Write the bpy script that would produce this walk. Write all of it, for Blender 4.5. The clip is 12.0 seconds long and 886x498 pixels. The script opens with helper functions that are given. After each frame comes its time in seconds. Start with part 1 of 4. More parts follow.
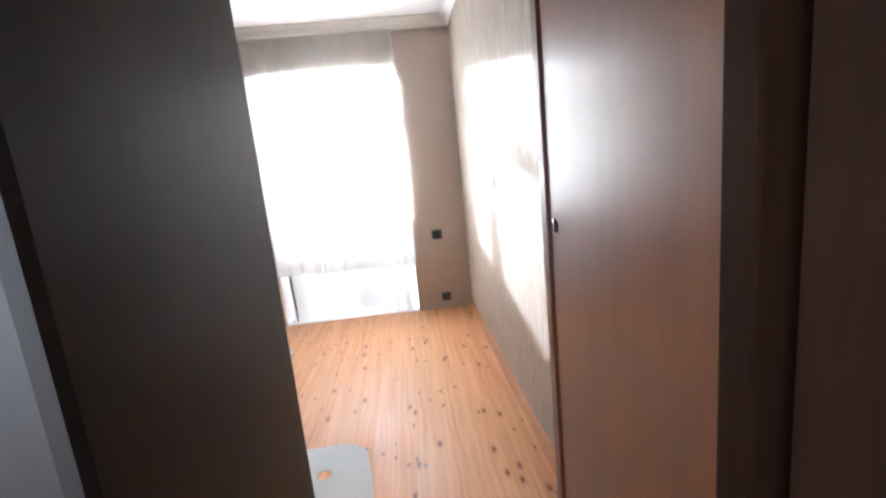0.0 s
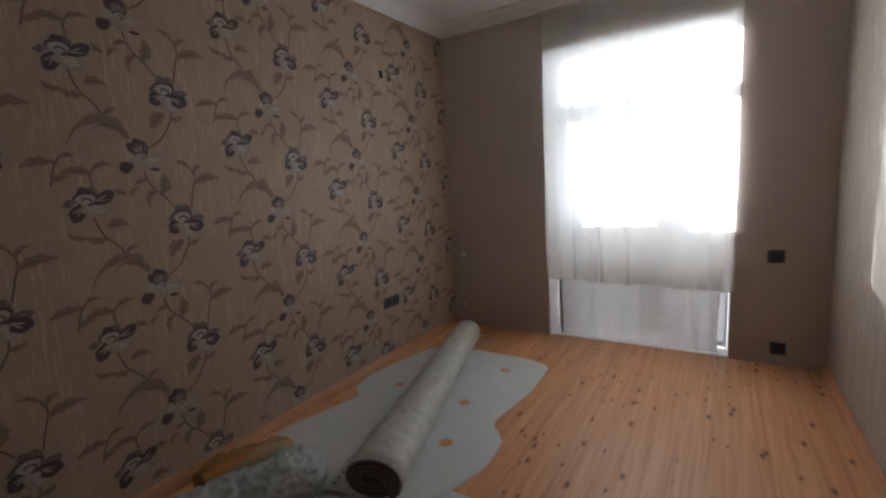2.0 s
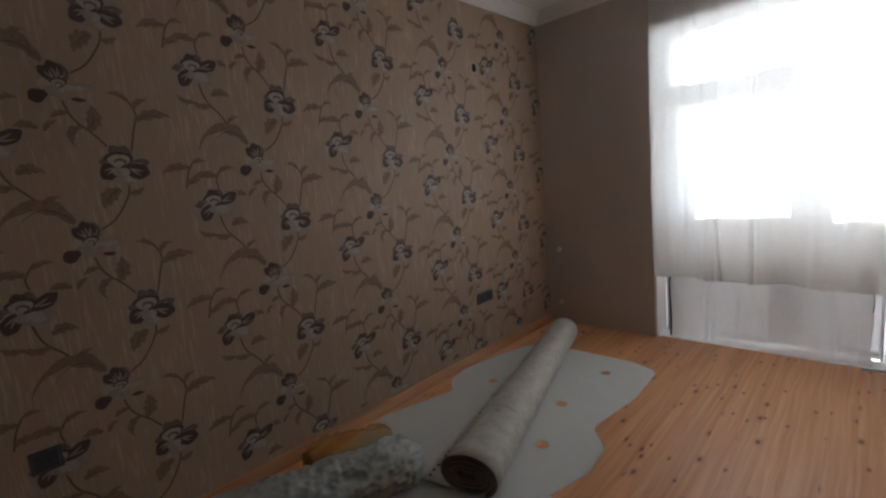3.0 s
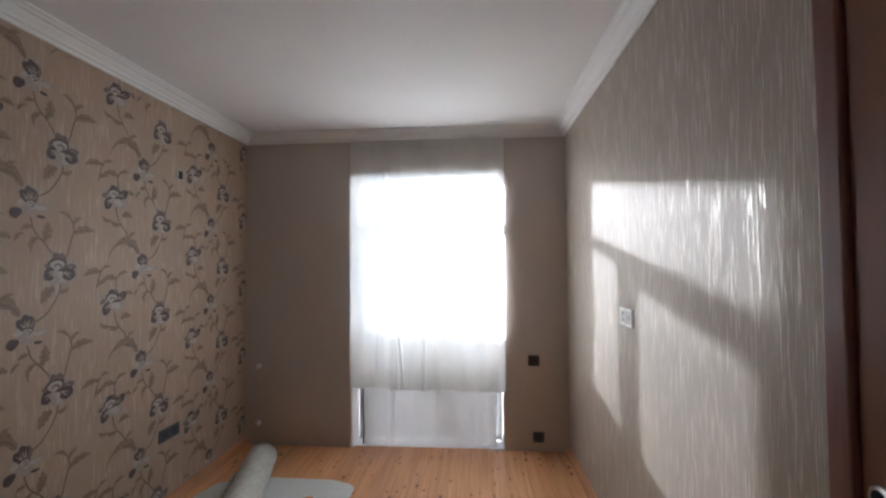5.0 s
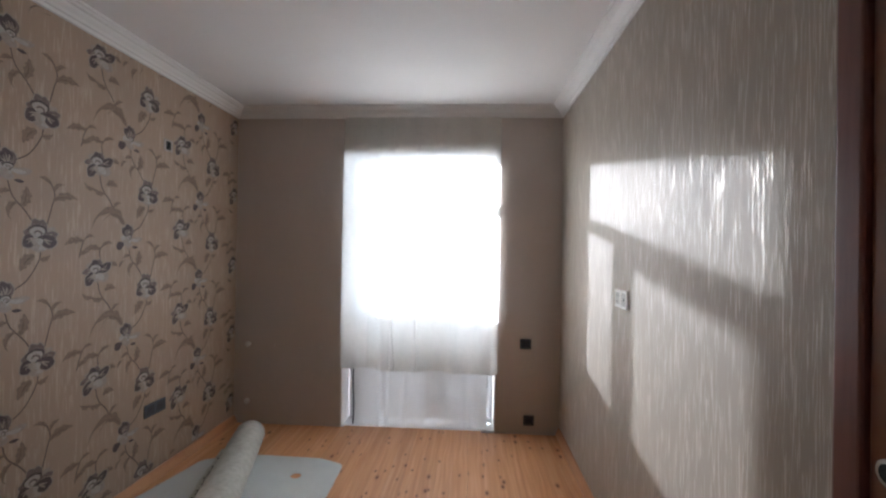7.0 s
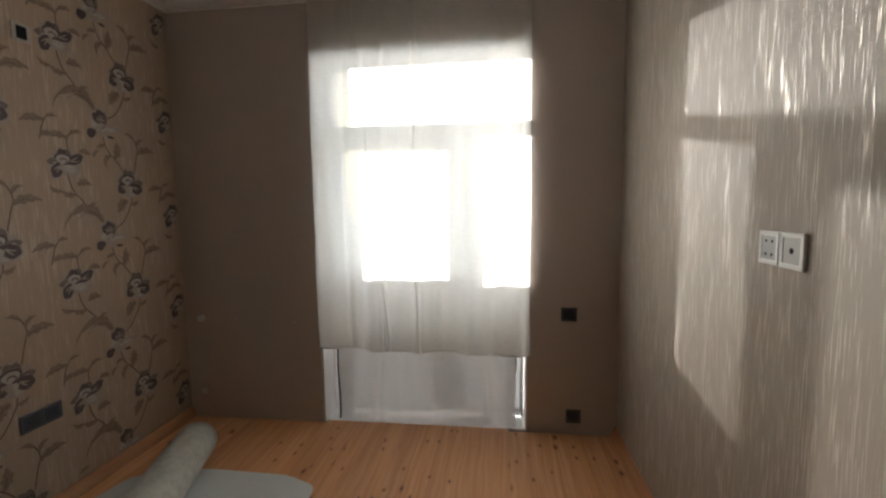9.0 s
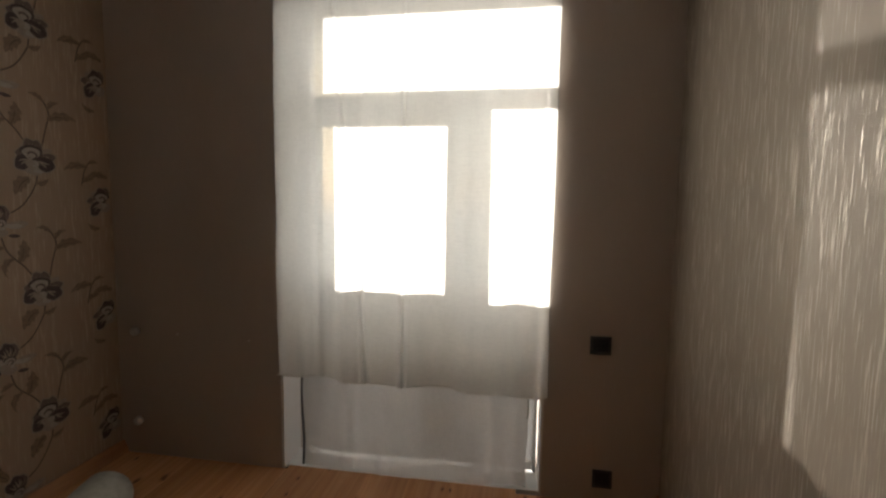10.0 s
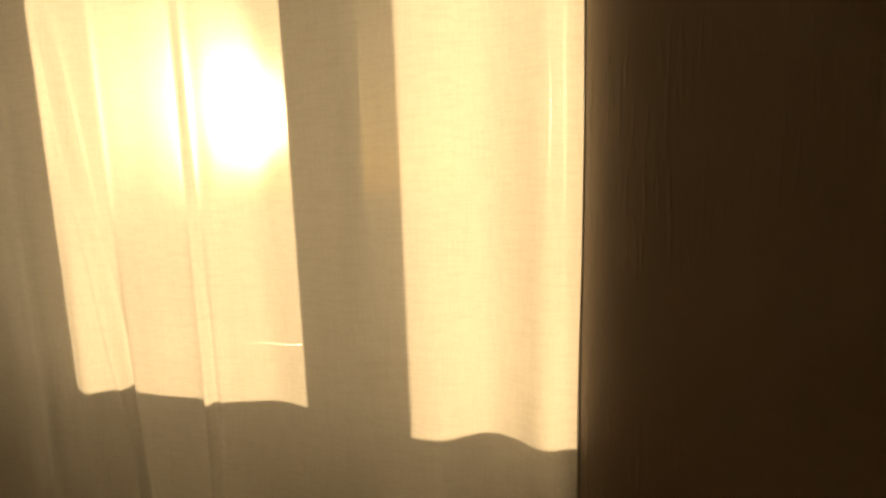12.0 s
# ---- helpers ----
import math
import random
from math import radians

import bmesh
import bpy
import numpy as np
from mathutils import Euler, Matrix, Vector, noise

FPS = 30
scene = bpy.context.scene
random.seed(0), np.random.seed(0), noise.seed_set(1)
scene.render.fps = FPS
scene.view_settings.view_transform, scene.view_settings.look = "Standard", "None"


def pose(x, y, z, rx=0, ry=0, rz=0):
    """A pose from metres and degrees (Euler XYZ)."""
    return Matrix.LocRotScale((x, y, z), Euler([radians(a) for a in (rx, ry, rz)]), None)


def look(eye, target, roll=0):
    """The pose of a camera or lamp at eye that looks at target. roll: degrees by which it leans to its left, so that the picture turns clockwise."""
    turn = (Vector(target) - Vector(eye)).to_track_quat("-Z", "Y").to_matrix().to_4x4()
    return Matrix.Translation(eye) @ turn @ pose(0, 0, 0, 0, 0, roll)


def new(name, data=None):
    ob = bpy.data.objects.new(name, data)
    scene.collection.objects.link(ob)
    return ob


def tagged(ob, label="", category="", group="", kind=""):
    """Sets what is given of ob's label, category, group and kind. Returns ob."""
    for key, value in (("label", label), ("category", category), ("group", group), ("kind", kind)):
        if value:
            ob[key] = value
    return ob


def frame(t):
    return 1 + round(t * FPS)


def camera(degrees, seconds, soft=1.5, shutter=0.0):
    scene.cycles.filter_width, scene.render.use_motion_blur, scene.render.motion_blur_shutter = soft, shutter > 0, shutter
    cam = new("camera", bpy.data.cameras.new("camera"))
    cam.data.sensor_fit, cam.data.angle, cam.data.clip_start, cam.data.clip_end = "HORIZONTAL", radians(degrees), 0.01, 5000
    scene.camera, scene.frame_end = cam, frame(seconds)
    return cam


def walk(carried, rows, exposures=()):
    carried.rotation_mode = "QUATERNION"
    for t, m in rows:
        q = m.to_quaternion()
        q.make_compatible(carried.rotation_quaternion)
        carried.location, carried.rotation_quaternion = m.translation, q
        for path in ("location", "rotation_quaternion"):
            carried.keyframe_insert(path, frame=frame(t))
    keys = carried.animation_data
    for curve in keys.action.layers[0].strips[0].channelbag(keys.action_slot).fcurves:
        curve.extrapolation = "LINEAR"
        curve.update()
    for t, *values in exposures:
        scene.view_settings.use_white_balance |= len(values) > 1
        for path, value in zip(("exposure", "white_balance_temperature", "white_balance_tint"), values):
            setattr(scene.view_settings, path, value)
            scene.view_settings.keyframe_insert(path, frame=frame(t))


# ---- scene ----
# ---------------------------------------------------------------- camera
cam = camera(89.9, 12.0, soft=2.4)
PATH = [
    (0, (0.509, -0.018, 1.301), (0.651, 1.945, 0.936), -5.7),
    (0.2, (0.507, 0.037, 1.299), (0.58, 2.002, 0.935), -3.6),
    (0.4, (0.498, 0.095, 1.295), (0.548, 2.061, 0.929), -3.0),
    (0.5, (0.49, 0.124, 1.292), (0.529, 2.091, 0.933), -2.6),
    (1, (0.44, 0.286, 1.29), (0.366, 2.253, 0.933), -1.8),
    (1.5, (0.441, 0.474, 1.283), (-0.058, 2.383, 0.956), -3.3),
    (2, (0.467, 0.611, 1.277), (-0.595, 2.279, 0.979), -3.5),
    (2.5, (0.456, 0.633, 1.274), (-0.893, 2.084, 0.999), -3.7),
    (3, (0.432, 0.63, 1.27), (-0.952, 2.045, 0.983), -5.3),
    (3.5, (0.369, 0.593, 1.277), (-0.658, 2.276, 0.938), -7.9),
    (3.7, (0.313, 0.57, 1.28), (-0.423, 2.389, 0.896), -9.1),
    (5.3, (0.325, 0.407, 1.502), (0.183, 2.39, 1.718), -0.1),
    (5.5, (0.323, 0.388, 1.518), (0.171, 2.36, 1.817), 0.0),
    (6, (0.33, 0.395, 1.515), (0.174, 2.357, 1.869), 1.1),
    (6.5, (0.313, 0.432, 1.469), (0.166, 2.41, 1.722), 1.1),
    (7, (0.324, 0.493, 1.409), (0.197, 2.489, 1.419), 0.9),
    (7.5, (0.376, 0.653, 1.342), (0.202, 2.642, 1.221), 0.3),
    (7.7, (0.416, 0.753, 1.338), (0.165, 2.733, 1.203), 0.1),
    (9.3, (0.365, 1.649, 1.308), (0.109, 3.623, 1.112), -1.0),
    (9.5, (0.383, 1.764, 1.304), (0.121, 3.737, 1.115), -1.1),
    (10, (0.366, 2.056, 1.259), (0.067, 4.026, 1.086), 0.9),
    (10.5, (0.358, 2.34, 1.28), (0.049, 4.307, 1.084), -0.8),
    (11, (0.435, 2.647, 1.273), (-0.054, 4.578, 1.092), -1.3),
    (11.5, (0.463, 2.979, 1.26), (-0.003, 4.912, 1.043), -0.2),
    (11.7, (0.467, 3.118, 1.272), (0.03, 5.056, 1.042), -0.3),
    (12, (0.493, 3.293, 1.25), (0.04, 5.225, 1.0), -1.8),
]
EXPOSURES = [(0, 4.3, 5200, 10), (0.5, 3.5, 5200, 10), (1, 3.15, 5250, 10), (1.5, 2.75, 5300, 10), (2.5, 2.1, 5550, 12), (3.5, 2.3, 5450, 12), (5.5, 2.8, 5250, 11),
             (7.5, 2.65, 5250, 11), (9.5, 1.6, 6250, 9), (10, 1.35, 6500, 11), (10.5, 1.4, 6800, 13), (11, 1.4, 7300, 20), (11.5, 0.8, 11000, 15), (12, 0.1, 18000, 15)]
walk(cam, [(t, look(eye, target, roll)) for t, eye, target, roll in PATH], EXPOSURES)

# ---------------------------------------------------------------- daylight
SUN = Vector((-0.515, 0.83, 0.153)).normalized()      # towards the sun
world = bpy.data.worlds.new("world")
scene.world = world
world.use_nodes = True
wn = world.node_tree.nodes
sky = wn.new("ShaderNodeTexSky")
sky.sky_type, sky.sun_disc = "NISHITA", False
sky.sun_elevation, sky.sun_rotation = math.asin(SUN.z), math.atan2(SUN.x, SUN.y)
sky.dust_density = 3.0
wn["Background"].inputs["Strength"].default_value = 0.12
haze = wn.new("ShaderNodeMix")
haze.data_type = "RGBA"
haze.inputs[0].default_value, haze.inputs[7].default_value = 0.75, (3.7, 3.75, 3.9, 1)      # bright milky haze over the sky
world.node_tree.links.new(sky.outputs["Color"], haze.inputs[6])
world.node_tree.links.new(haze.outputs[2], wn["Background"].inputs["Color"])
sun = new("sun", bpy.data.lights.new("sun", "SUN"))
sun.data.energy, sun.data.angle, sun.data.color = 5.0, radians(1.3), (1.0, 0.94, 0.855)
sun.matrix_world = look(SUN * 20, (0, 0, 0))
# the bright hazy sky before the window
sky_lamp = new("window_sky_light", bpy.data.lights.new("window_sky_light", "AREA"))
sky_lamp.data.shape, sky_lamp.data.size, sky_lamp.data.size_y = "RECTANGLE", 1.2, 1.3
sky_lamp.data.energy, sky_lamp.data.color = 1.6, (0.93, 0.96, 1.0)
sky_lamp.matrix_world = look((-0.085, 4.42, 1.5), (-0.085, 0, 1.2))

# ---------------------------------------------------------------- materials


def mat(name, colour, rough=0.6, metal=0.0, spec=0.5):
    m = bpy.data.materials.new(name)
    m.use_nodes = True
    b = m.node_tree.nodes["Principled BSDF"]
    b.inputs["Base Color"].default_value = (*colour, 1)
    b.inputs["Roughness"].default_value = rough
    b.inputs["Metallic"].default_value = metal
    b.inputs["Specular IOR Level"].default_value = spec
    return m, m.node_tree.nodes, m.node_tree.links, b


def coords(n, l, scale, kind="Object"):
    tc, mp = n.new("ShaderNodeTexCoord"), n.new("ShaderNodeMapping")
    mp.inputs["Scale"].default_value = scale
    l.new(tc.outputs[kind], mp.inputs["Vector"])
    return mp.outputs["Vector"]


def noise_tex(n, l, vec, scale, detail=3.0, rough=0.55):
    t = n.new("ShaderNodeTexNoise")
    t.inputs["Scale"].default_value, t.inputs["Detail"].default_value, t.inputs["Roughness"].default_value = scale, detail, rough
    if vec:
        l.new(vec, t.inputs["Vector"])
    return t.outputs["Fac"]


def ramp(n, l, fac, stops):
    r = n.new("ShaderNodeValToRGB")
    while len(r.color_ramp.elements) < len(stops):
        r.color_ramp.elements.new(0.5)
    for e, (p, c) in zip(r.color_ramp.elements, stops):
        e.position, e.color = p, (*c, 1) if len(c) == 3 else c
    l.new(fac, r.inputs["Fac"])
    return r.outputs["Color"]


def mixc(n, l, fac, a, b, mode="MIX"):
    m = n.new("ShaderNodeMix")
    m.data_type, m.blend_type = "RGBA", mode
    for v, i in ((fac, 0), (a, 6), (b, 7)):
        if isinstance(v, (int, float)):
            m.inputs[i].default_value = v
        elif isinstance(v, tuple):
            m.inputs[i].default_value = (*v, 1)
        else:
            l.new(v, m.inputs[i])
    return m.outputs[2]


def bump(n, l, b, height, strength, dist=0.002):
    k = n.new("ShaderNodeBump")
    k.inputs["Strength"].default_value, k.inputs["Distance"].default_value = strength, dist
    l.new(height, k.inputs["Height"])
    l.new(k.outputs["Normal"], b.inputs["Normal"])


def g3(v):
    return (v, v, v)


def paper(name, colour, streak, streak_amount, streak_freq, gloss, metal=0.0):
    """Embossed wallpaper: vertical silk streaks, some of them glossy, over a mottled ground."""
    m, n, l, b = mat(name, colour, 0.55)
    fine = noise_tex(n, l, coords(n, l, (streak_freq, streak_freq, 9)), 1.0, 2.0)
    long = noise_tex(n, l, coords(n, l, (streak_freq * 0.075, streak_freq * 0.075, 3.4)), 1.0, 4.0, 0.65)
    mott = noise_tex(n, l, coords(n, l, (2, 2, 1.2)), 1.0, 4.0)
    lines = ramp(n, l, fine, [(0.54, g3(0)), (0.62, g3(1))])
    gate = ramp(n, l, long, [(0.36, g3(0)), (0.56, g3(1))])
    both = mixc(n, l, 1.0, lines, gate, "MULTIPLY")
    base = mixc(n, l, mott, tuple(c * 0.9 for c in colour), tuple(min(1, c * 1.1) for c in colour))
    am = n.new("ShaderNodeMath")
    am.operation = "MULTIPLY"
    l.new(both, am.inputs[0])
    am.inputs[1].default_value = streak_amount
    l.new(mixc(n, l, am.outputs[0], base, streak), b.inputs["Base Color"])
    r = ramp(n, l, both, [(0.0, g3(0.62)), (1.0, g3(gloss))])
    l.new(r, b.inputs["Roughness"])
    mt = n.new("ShaderNodeMath")
    mt.operation = "MULTIPLY"
    l.new(both, mt.inputs[0])
    mt.inputs[1].default_value = metal
    l.new(mt.outputs[0], b.inputs["Metallic"])
    h = n.new("ShaderNodeMath")
    h.operation = "ADD"
    l.new(both, h.inputs[0])
    l.new(noise_tex(n, l, coords(n, l, (160, 160, 60)), 1.0, 2.0), h.inputs[1])
    bump(n, l, b, h.outputs[0], 0.35, 0.0015)
    return m


M_FLORAL = paper("floral_wallpaper_ground", (0.415, 0.305, 0.217), (0.68, 0.57, 0.44), 0.4, 130, 0.38, 0.35)
M_STREAK = paper("streaked_wallpaper", (0.375, 0.318, 0.25), (0.74, 0.69, 0.60), 0.6, 260, 0.38, 0.35)
M_PLAIN = paper("plain_wallpaper", (0.56, 0.485, 0.435), (0.60, 0.53, 0.475), 0.3, 120, 0.55)


def paint(name, colour, rough=0.5, mottle=0.05, relief=0.1, scale=9):
    m, n, l, b = mat(name, colour, rough)
    v = coords(n, l, (1, 1, 1))
    f = noise_tex(n, l, v, scale, 5.0)
    l.new(mixc(n, l, f, tuple(c * (1 - mottle) for c in colour), tuple(min(1, c * (1 + mottle)) for c in colour)), b.inputs["Base Color"])
    bump(n, l, b, noise_tex(n, l, v, scale * 14, 3.0), relief, 0.001)
    return m


M_CEIL = paint("ceiling_paint", (0.80, 0.775, 0.76), 0.75, 0.03, 0.12, 3)
M_PLASTER = paint("white_moulding", (0.82, 0.80, 0.78), 0.55, 0.03, 0.08, 12)
M_UPVC = paint("white_window_paint", (0.80, 0.80, 0.79), 0.35, 0.03, 0.04, 8)
M_BEIGE = paint("beige_hall_wall", (0.68, 0.58, 0.42), 0.7, 0.06, 0.1, 6)
M_PLASTIC = paint("white_plastic", (0.76, 0.75, 0.72), 0.3, 0.02, 0.02, 30)
M_GREYPL = paint("grey_plastic", (0.42, 0.42, 0.40), 0.4, 0.04, 0.02, 30)
M_BLACK = paint("dark_plastic", (0.045, 0.05, 0.06), 0.4, 0.2, 0.03, 40)
M_BLUEBLACK = paint("slate_plastic", (0.075, 0.085, 0.105), 0.35, 0.2, 0.03, 40)
# near-black colour standing in for the shade inside holes, on solid pieces
M_HOLE_SHADE = paint("hole_shade", (0.01, 0.01, 0.01), 0.8, 0.1, 0.02, 40)
M_STEEL = mat("worn_steel", (0.55, 0.53, 0.5), 0.3, 1.0)[0]
M_BRASS = mat("worn_brass", (0.5, 0.4, 0.22), 0.35, 1.0)[0]
M_COPPER = mat("wire_copper", (0.2, 0.12, 0.07), 0.5, 0.3)[0]
M_UNDERLAY = paint("grey_green_underlay", (0.64, 0.66, 0.645), 0.7, 0.06, 0.3, 14)
M_BACKING = paint("brown_foam_backing", (0.12, 0.10, 0.10), 0.85, 0.25, 0.5, 30)
M_CUTCORE = paint("dark_cut_edge", (0.17, 0.145, 0.135), 0.9, 0.3, 0.5, 40)


def wood(name, dark, light, rough, grain=(26, 26, 1.6), coat=0.0, spec=0.5):
    m, n, l, b = mat(name, light, rough, 0.0, spec)
    v = coords(n, l, grain)
    f = noise_tex(n, l, v, 1.0, 5.0, 0.65)
    l.new(ramp(n, l, f, [(0.3, dark), (0.7, light)]), b.inputs["Base Color"])
    bump(n, l, b, noise_tex(n, l, v, 3.0, 3.0), 0.08, 0.001)
    b.inputs["Coat Weight"].default_value = coat
    b.inputs["Coat Roughness"].default_value = 0.3
    return m


M_DOOR = wood("brown_veneer", (0.145, 0.052, 0.019), (0.195, 0.072, 0.026), 0.42, (9, 9, 1.5), 0.3, 0.3)
M_CASING = wood("reddish_casing_veneer", (0.13, 0.045, 0.03), (0.21, 0.078, 0.05), 0.4, (30, 30, 2.5))
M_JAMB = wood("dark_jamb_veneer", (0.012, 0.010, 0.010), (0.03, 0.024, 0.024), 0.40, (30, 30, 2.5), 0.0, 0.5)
# brown veneer with the shade of the unlit casing and jamb in its colour
M_SHADED_VENEER = wood("shaded_brown_veneer", (0.022, 0.010, 0.006), (0.042, 0.018, 0.009), 0.8, (9, 9, 1.5), 0.0, 0.08)
M_SKIRT = wood("pine_skirting", (0.42, 0.20, 0.09), (0.62, 0.33, 0.16), 0.5, (20, 1.6, 20))


def pine(name):
    """Varnished pine boards: long grain, colour by board, dark knots."""
    m, n, l, b = mat(name, (0.6, 0.33, 0.15), 0.34)
    info = n.new("ShaderNodeObjectInfo")
    tc = n.new("ShaderNodeTexCoord")
    off = n.new("ShaderNodeVectorMath")
    off.operation = "MULTIPLY_ADD"
    comb = n.new("ShaderNodeCombineXYZ")
    for s in (0, 1, 2):
        l.new(info.outputs["Random"], comb.inputs[s])
    l.new(comb.outputs[0], off.inputs[0])
    off.inputs[1].default_value = (3.1, 37.0, 11.0)
    geo = n.new("ShaderNodeNewGeometry")
    l.new(geo.outputs["Position"], off.inputs[2])

    def scaled(s):
        mp = n.new("ShaderNodeMapping")
        mp.inputs["Scale"].default_value = s
        l.new(off.outputs[0], mp.inputs["Vector"])
        return mp.outputs["Vector"]
    warp = noise_tex(n, l, scaled((7, 2.2, 7)), 1.0, 2.0)
    grain = n.new("ShaderNodeTexNoise")
    grain.inputs["Scale"].default_value, grain.inputs["Detail"].default_value = 1.0, 4.0
    gv = n.new("ShaderNodeVectorMath")
    gv.operation = "ADD"
    l.new(scaled((55, 1.4, 55)), gv.inputs[0])
    wv = n.new("ShaderNodeVectorMath")
    wv.operation = "SCALE"
    wv.inputs["Scale"].default_value = 2.4
    wc = n.new("ShaderNodeCombineXYZ")
    l.new(warp, wc.inputs[0])
    l.new(wc.outputs[0], wv.inputs[0])
    l.new(wv.outputs[0], gv.inputs[1])
    l.new(gv.outputs[0], grain.inputs["Vector"])
    col = ramp(n, l, grain.outputs["Fac"], [(0.28, (0.62, 0.295, 0.125)), (0.5, (0.72, 0.375, 0.17)), (0.72, (0.80, 0.46, 0.235))])
    board = ramp(n, l, info.outputs["Random"], [(0.0, (0.86, 0.82, 0.78)), (0.5, (1.0, 0.97, 0.94)), (1.0, (1.0, 1.0, 1.0))])
    col = mixc(n, l, 1.0, col, board, "MULTIPLY")
    for scale, size, keep in (((9, 4.0, 9), 0.10, 0.66), ((17, 8.0, 17), 0.115, 0.86)):
        vo = n.new("ShaderNodeTexVoronoi")
        vo.voronoi_dimensions = "2D"
        vo.inputs["Scale"].default_value = 1.0
        l.new(scaled(scale), vo.inputs["Vector"])
        rnd = n.new("ShaderNodeSeparateColor")
        l.new(vo.outputs["Color"], rnd.inputs[0])
        lim = n.new("ShaderNodeMath")
        lim.operation = "GREATER_THAN"
        l.new(rnd.outputs[0], lim.inputs[0])
        lim.inputs[1].default_value = keep
        core = ramp(n, l, vo.outputs["Distance"], [(size * 0.45, g3(1)), (size, g3(0))])
        halo = ramp(n, l, vo.outputs["Distance"], [(size * 0.8, g3(1)), (size * 2.0, g3(0))])
        for f, c, a in ((halo, (0.40, 0.15, 0.05), 0.45), (core, (0.16, 0.058, 0.024), 0.9)):
            k = n.new("ShaderNodeMath")
            k.operation = "MULTIPLY"
            l.new(f, k.inputs[0])
            l.new(lim.outputs[0], k.inputs[1])
            k2 = n.new("ShaderNodeMath")
            k2.operation = "MULTIPLY"
            l.new(k.outputs[0], k2.inputs[0])
            k2.inputs[1].default_value = a
            col = mixc(n, l, k2.outputs[0], col, c)
    l.new(col, b.inputs["Base Color"])
    rr = ramp(n, l, noise_tex(n, l, scaled((5, 2, 5)), 1.0, 3.0), [(0.3, g3(0.40)), (0.7, g3(0.58))])
    l.new(rr, b.inputs["Roughness"])
    bump(n, l, b, grain.outputs["Fac"], 0.12, 0.001)
    return m


M_PINE = pine("knotty_pine")
M_SUBFLOOR = paint("dark_subfloor", (0.05, 0.03, 0.02), 0.9, 0.2, 0.1, 10)


def marbled(name, a, b_, c, rough):
    m, n, l, b = mat(name, a, rough)
    v = coords(n, l, (1, 1, 1))
    f = noise_tex(n, l, v, 22, 6.0, 0.7)
    f2 = noise_tex(n, l, v, 90, 3.0)
    col = ramp(n, l, f, [(0.33, b_), (0.52, a), (0.7, c)])
    l.new(mixc(n, l, f2, col, mixc(n, l, 0.35, col, b_)), b.inputs["Base Color"])
    bump(n, l, b, f2, 0.2, 0.001)
    return m


M_LINO = marbled("pale_mottled_linoleum", (0.56, 0.56, 0.51), (0.42, 0.42, 0.37), (0.66, 0.65, 0.60), 0.48)


def film(name, colour, clear, rough=0.15):
    """Crumpled thin plastic: partly clear."""
    m, n, l, b = mat(name, colour, rough)
    v = coords(n, l, (1, 1, 1))
    f = noise_tex(n, l, v, 16, 5.0, 0.6)
    bump(n, l, b, f, 0.4, 0.012)
    l.new(mixc(n, l, f, tuple(c * 0.6 for c in colour), tuple(min(1, c * 1.3) for c in colour)), b.inputs["Base Color"])
    tr, mx = n.new("ShaderNodeBsdfTransparent"), n.new("ShaderNodeMixShader")
    mx.inputs[0].default_value = clear
    l.new(b.outputs[0], mx.inputs[1])
    l.new(tr.outputs[0], mx.inputs[2])
    l.new(mx.outputs[0], n["Material Output"].inputs["Surface"])
    return m


M_TAPE = film("clear_packing_tape", (0.85, 0.85, 0.82), 0.3, 0.1)
M_BLUEFILM = film("blue_grey_wrapping_film", (0.58, 0.64, 0.63), 0.25, 0.22)
M_ORANGE = film("orange_bag_film", (1.0, 0.44, 0.07), 0.62, 0.15)


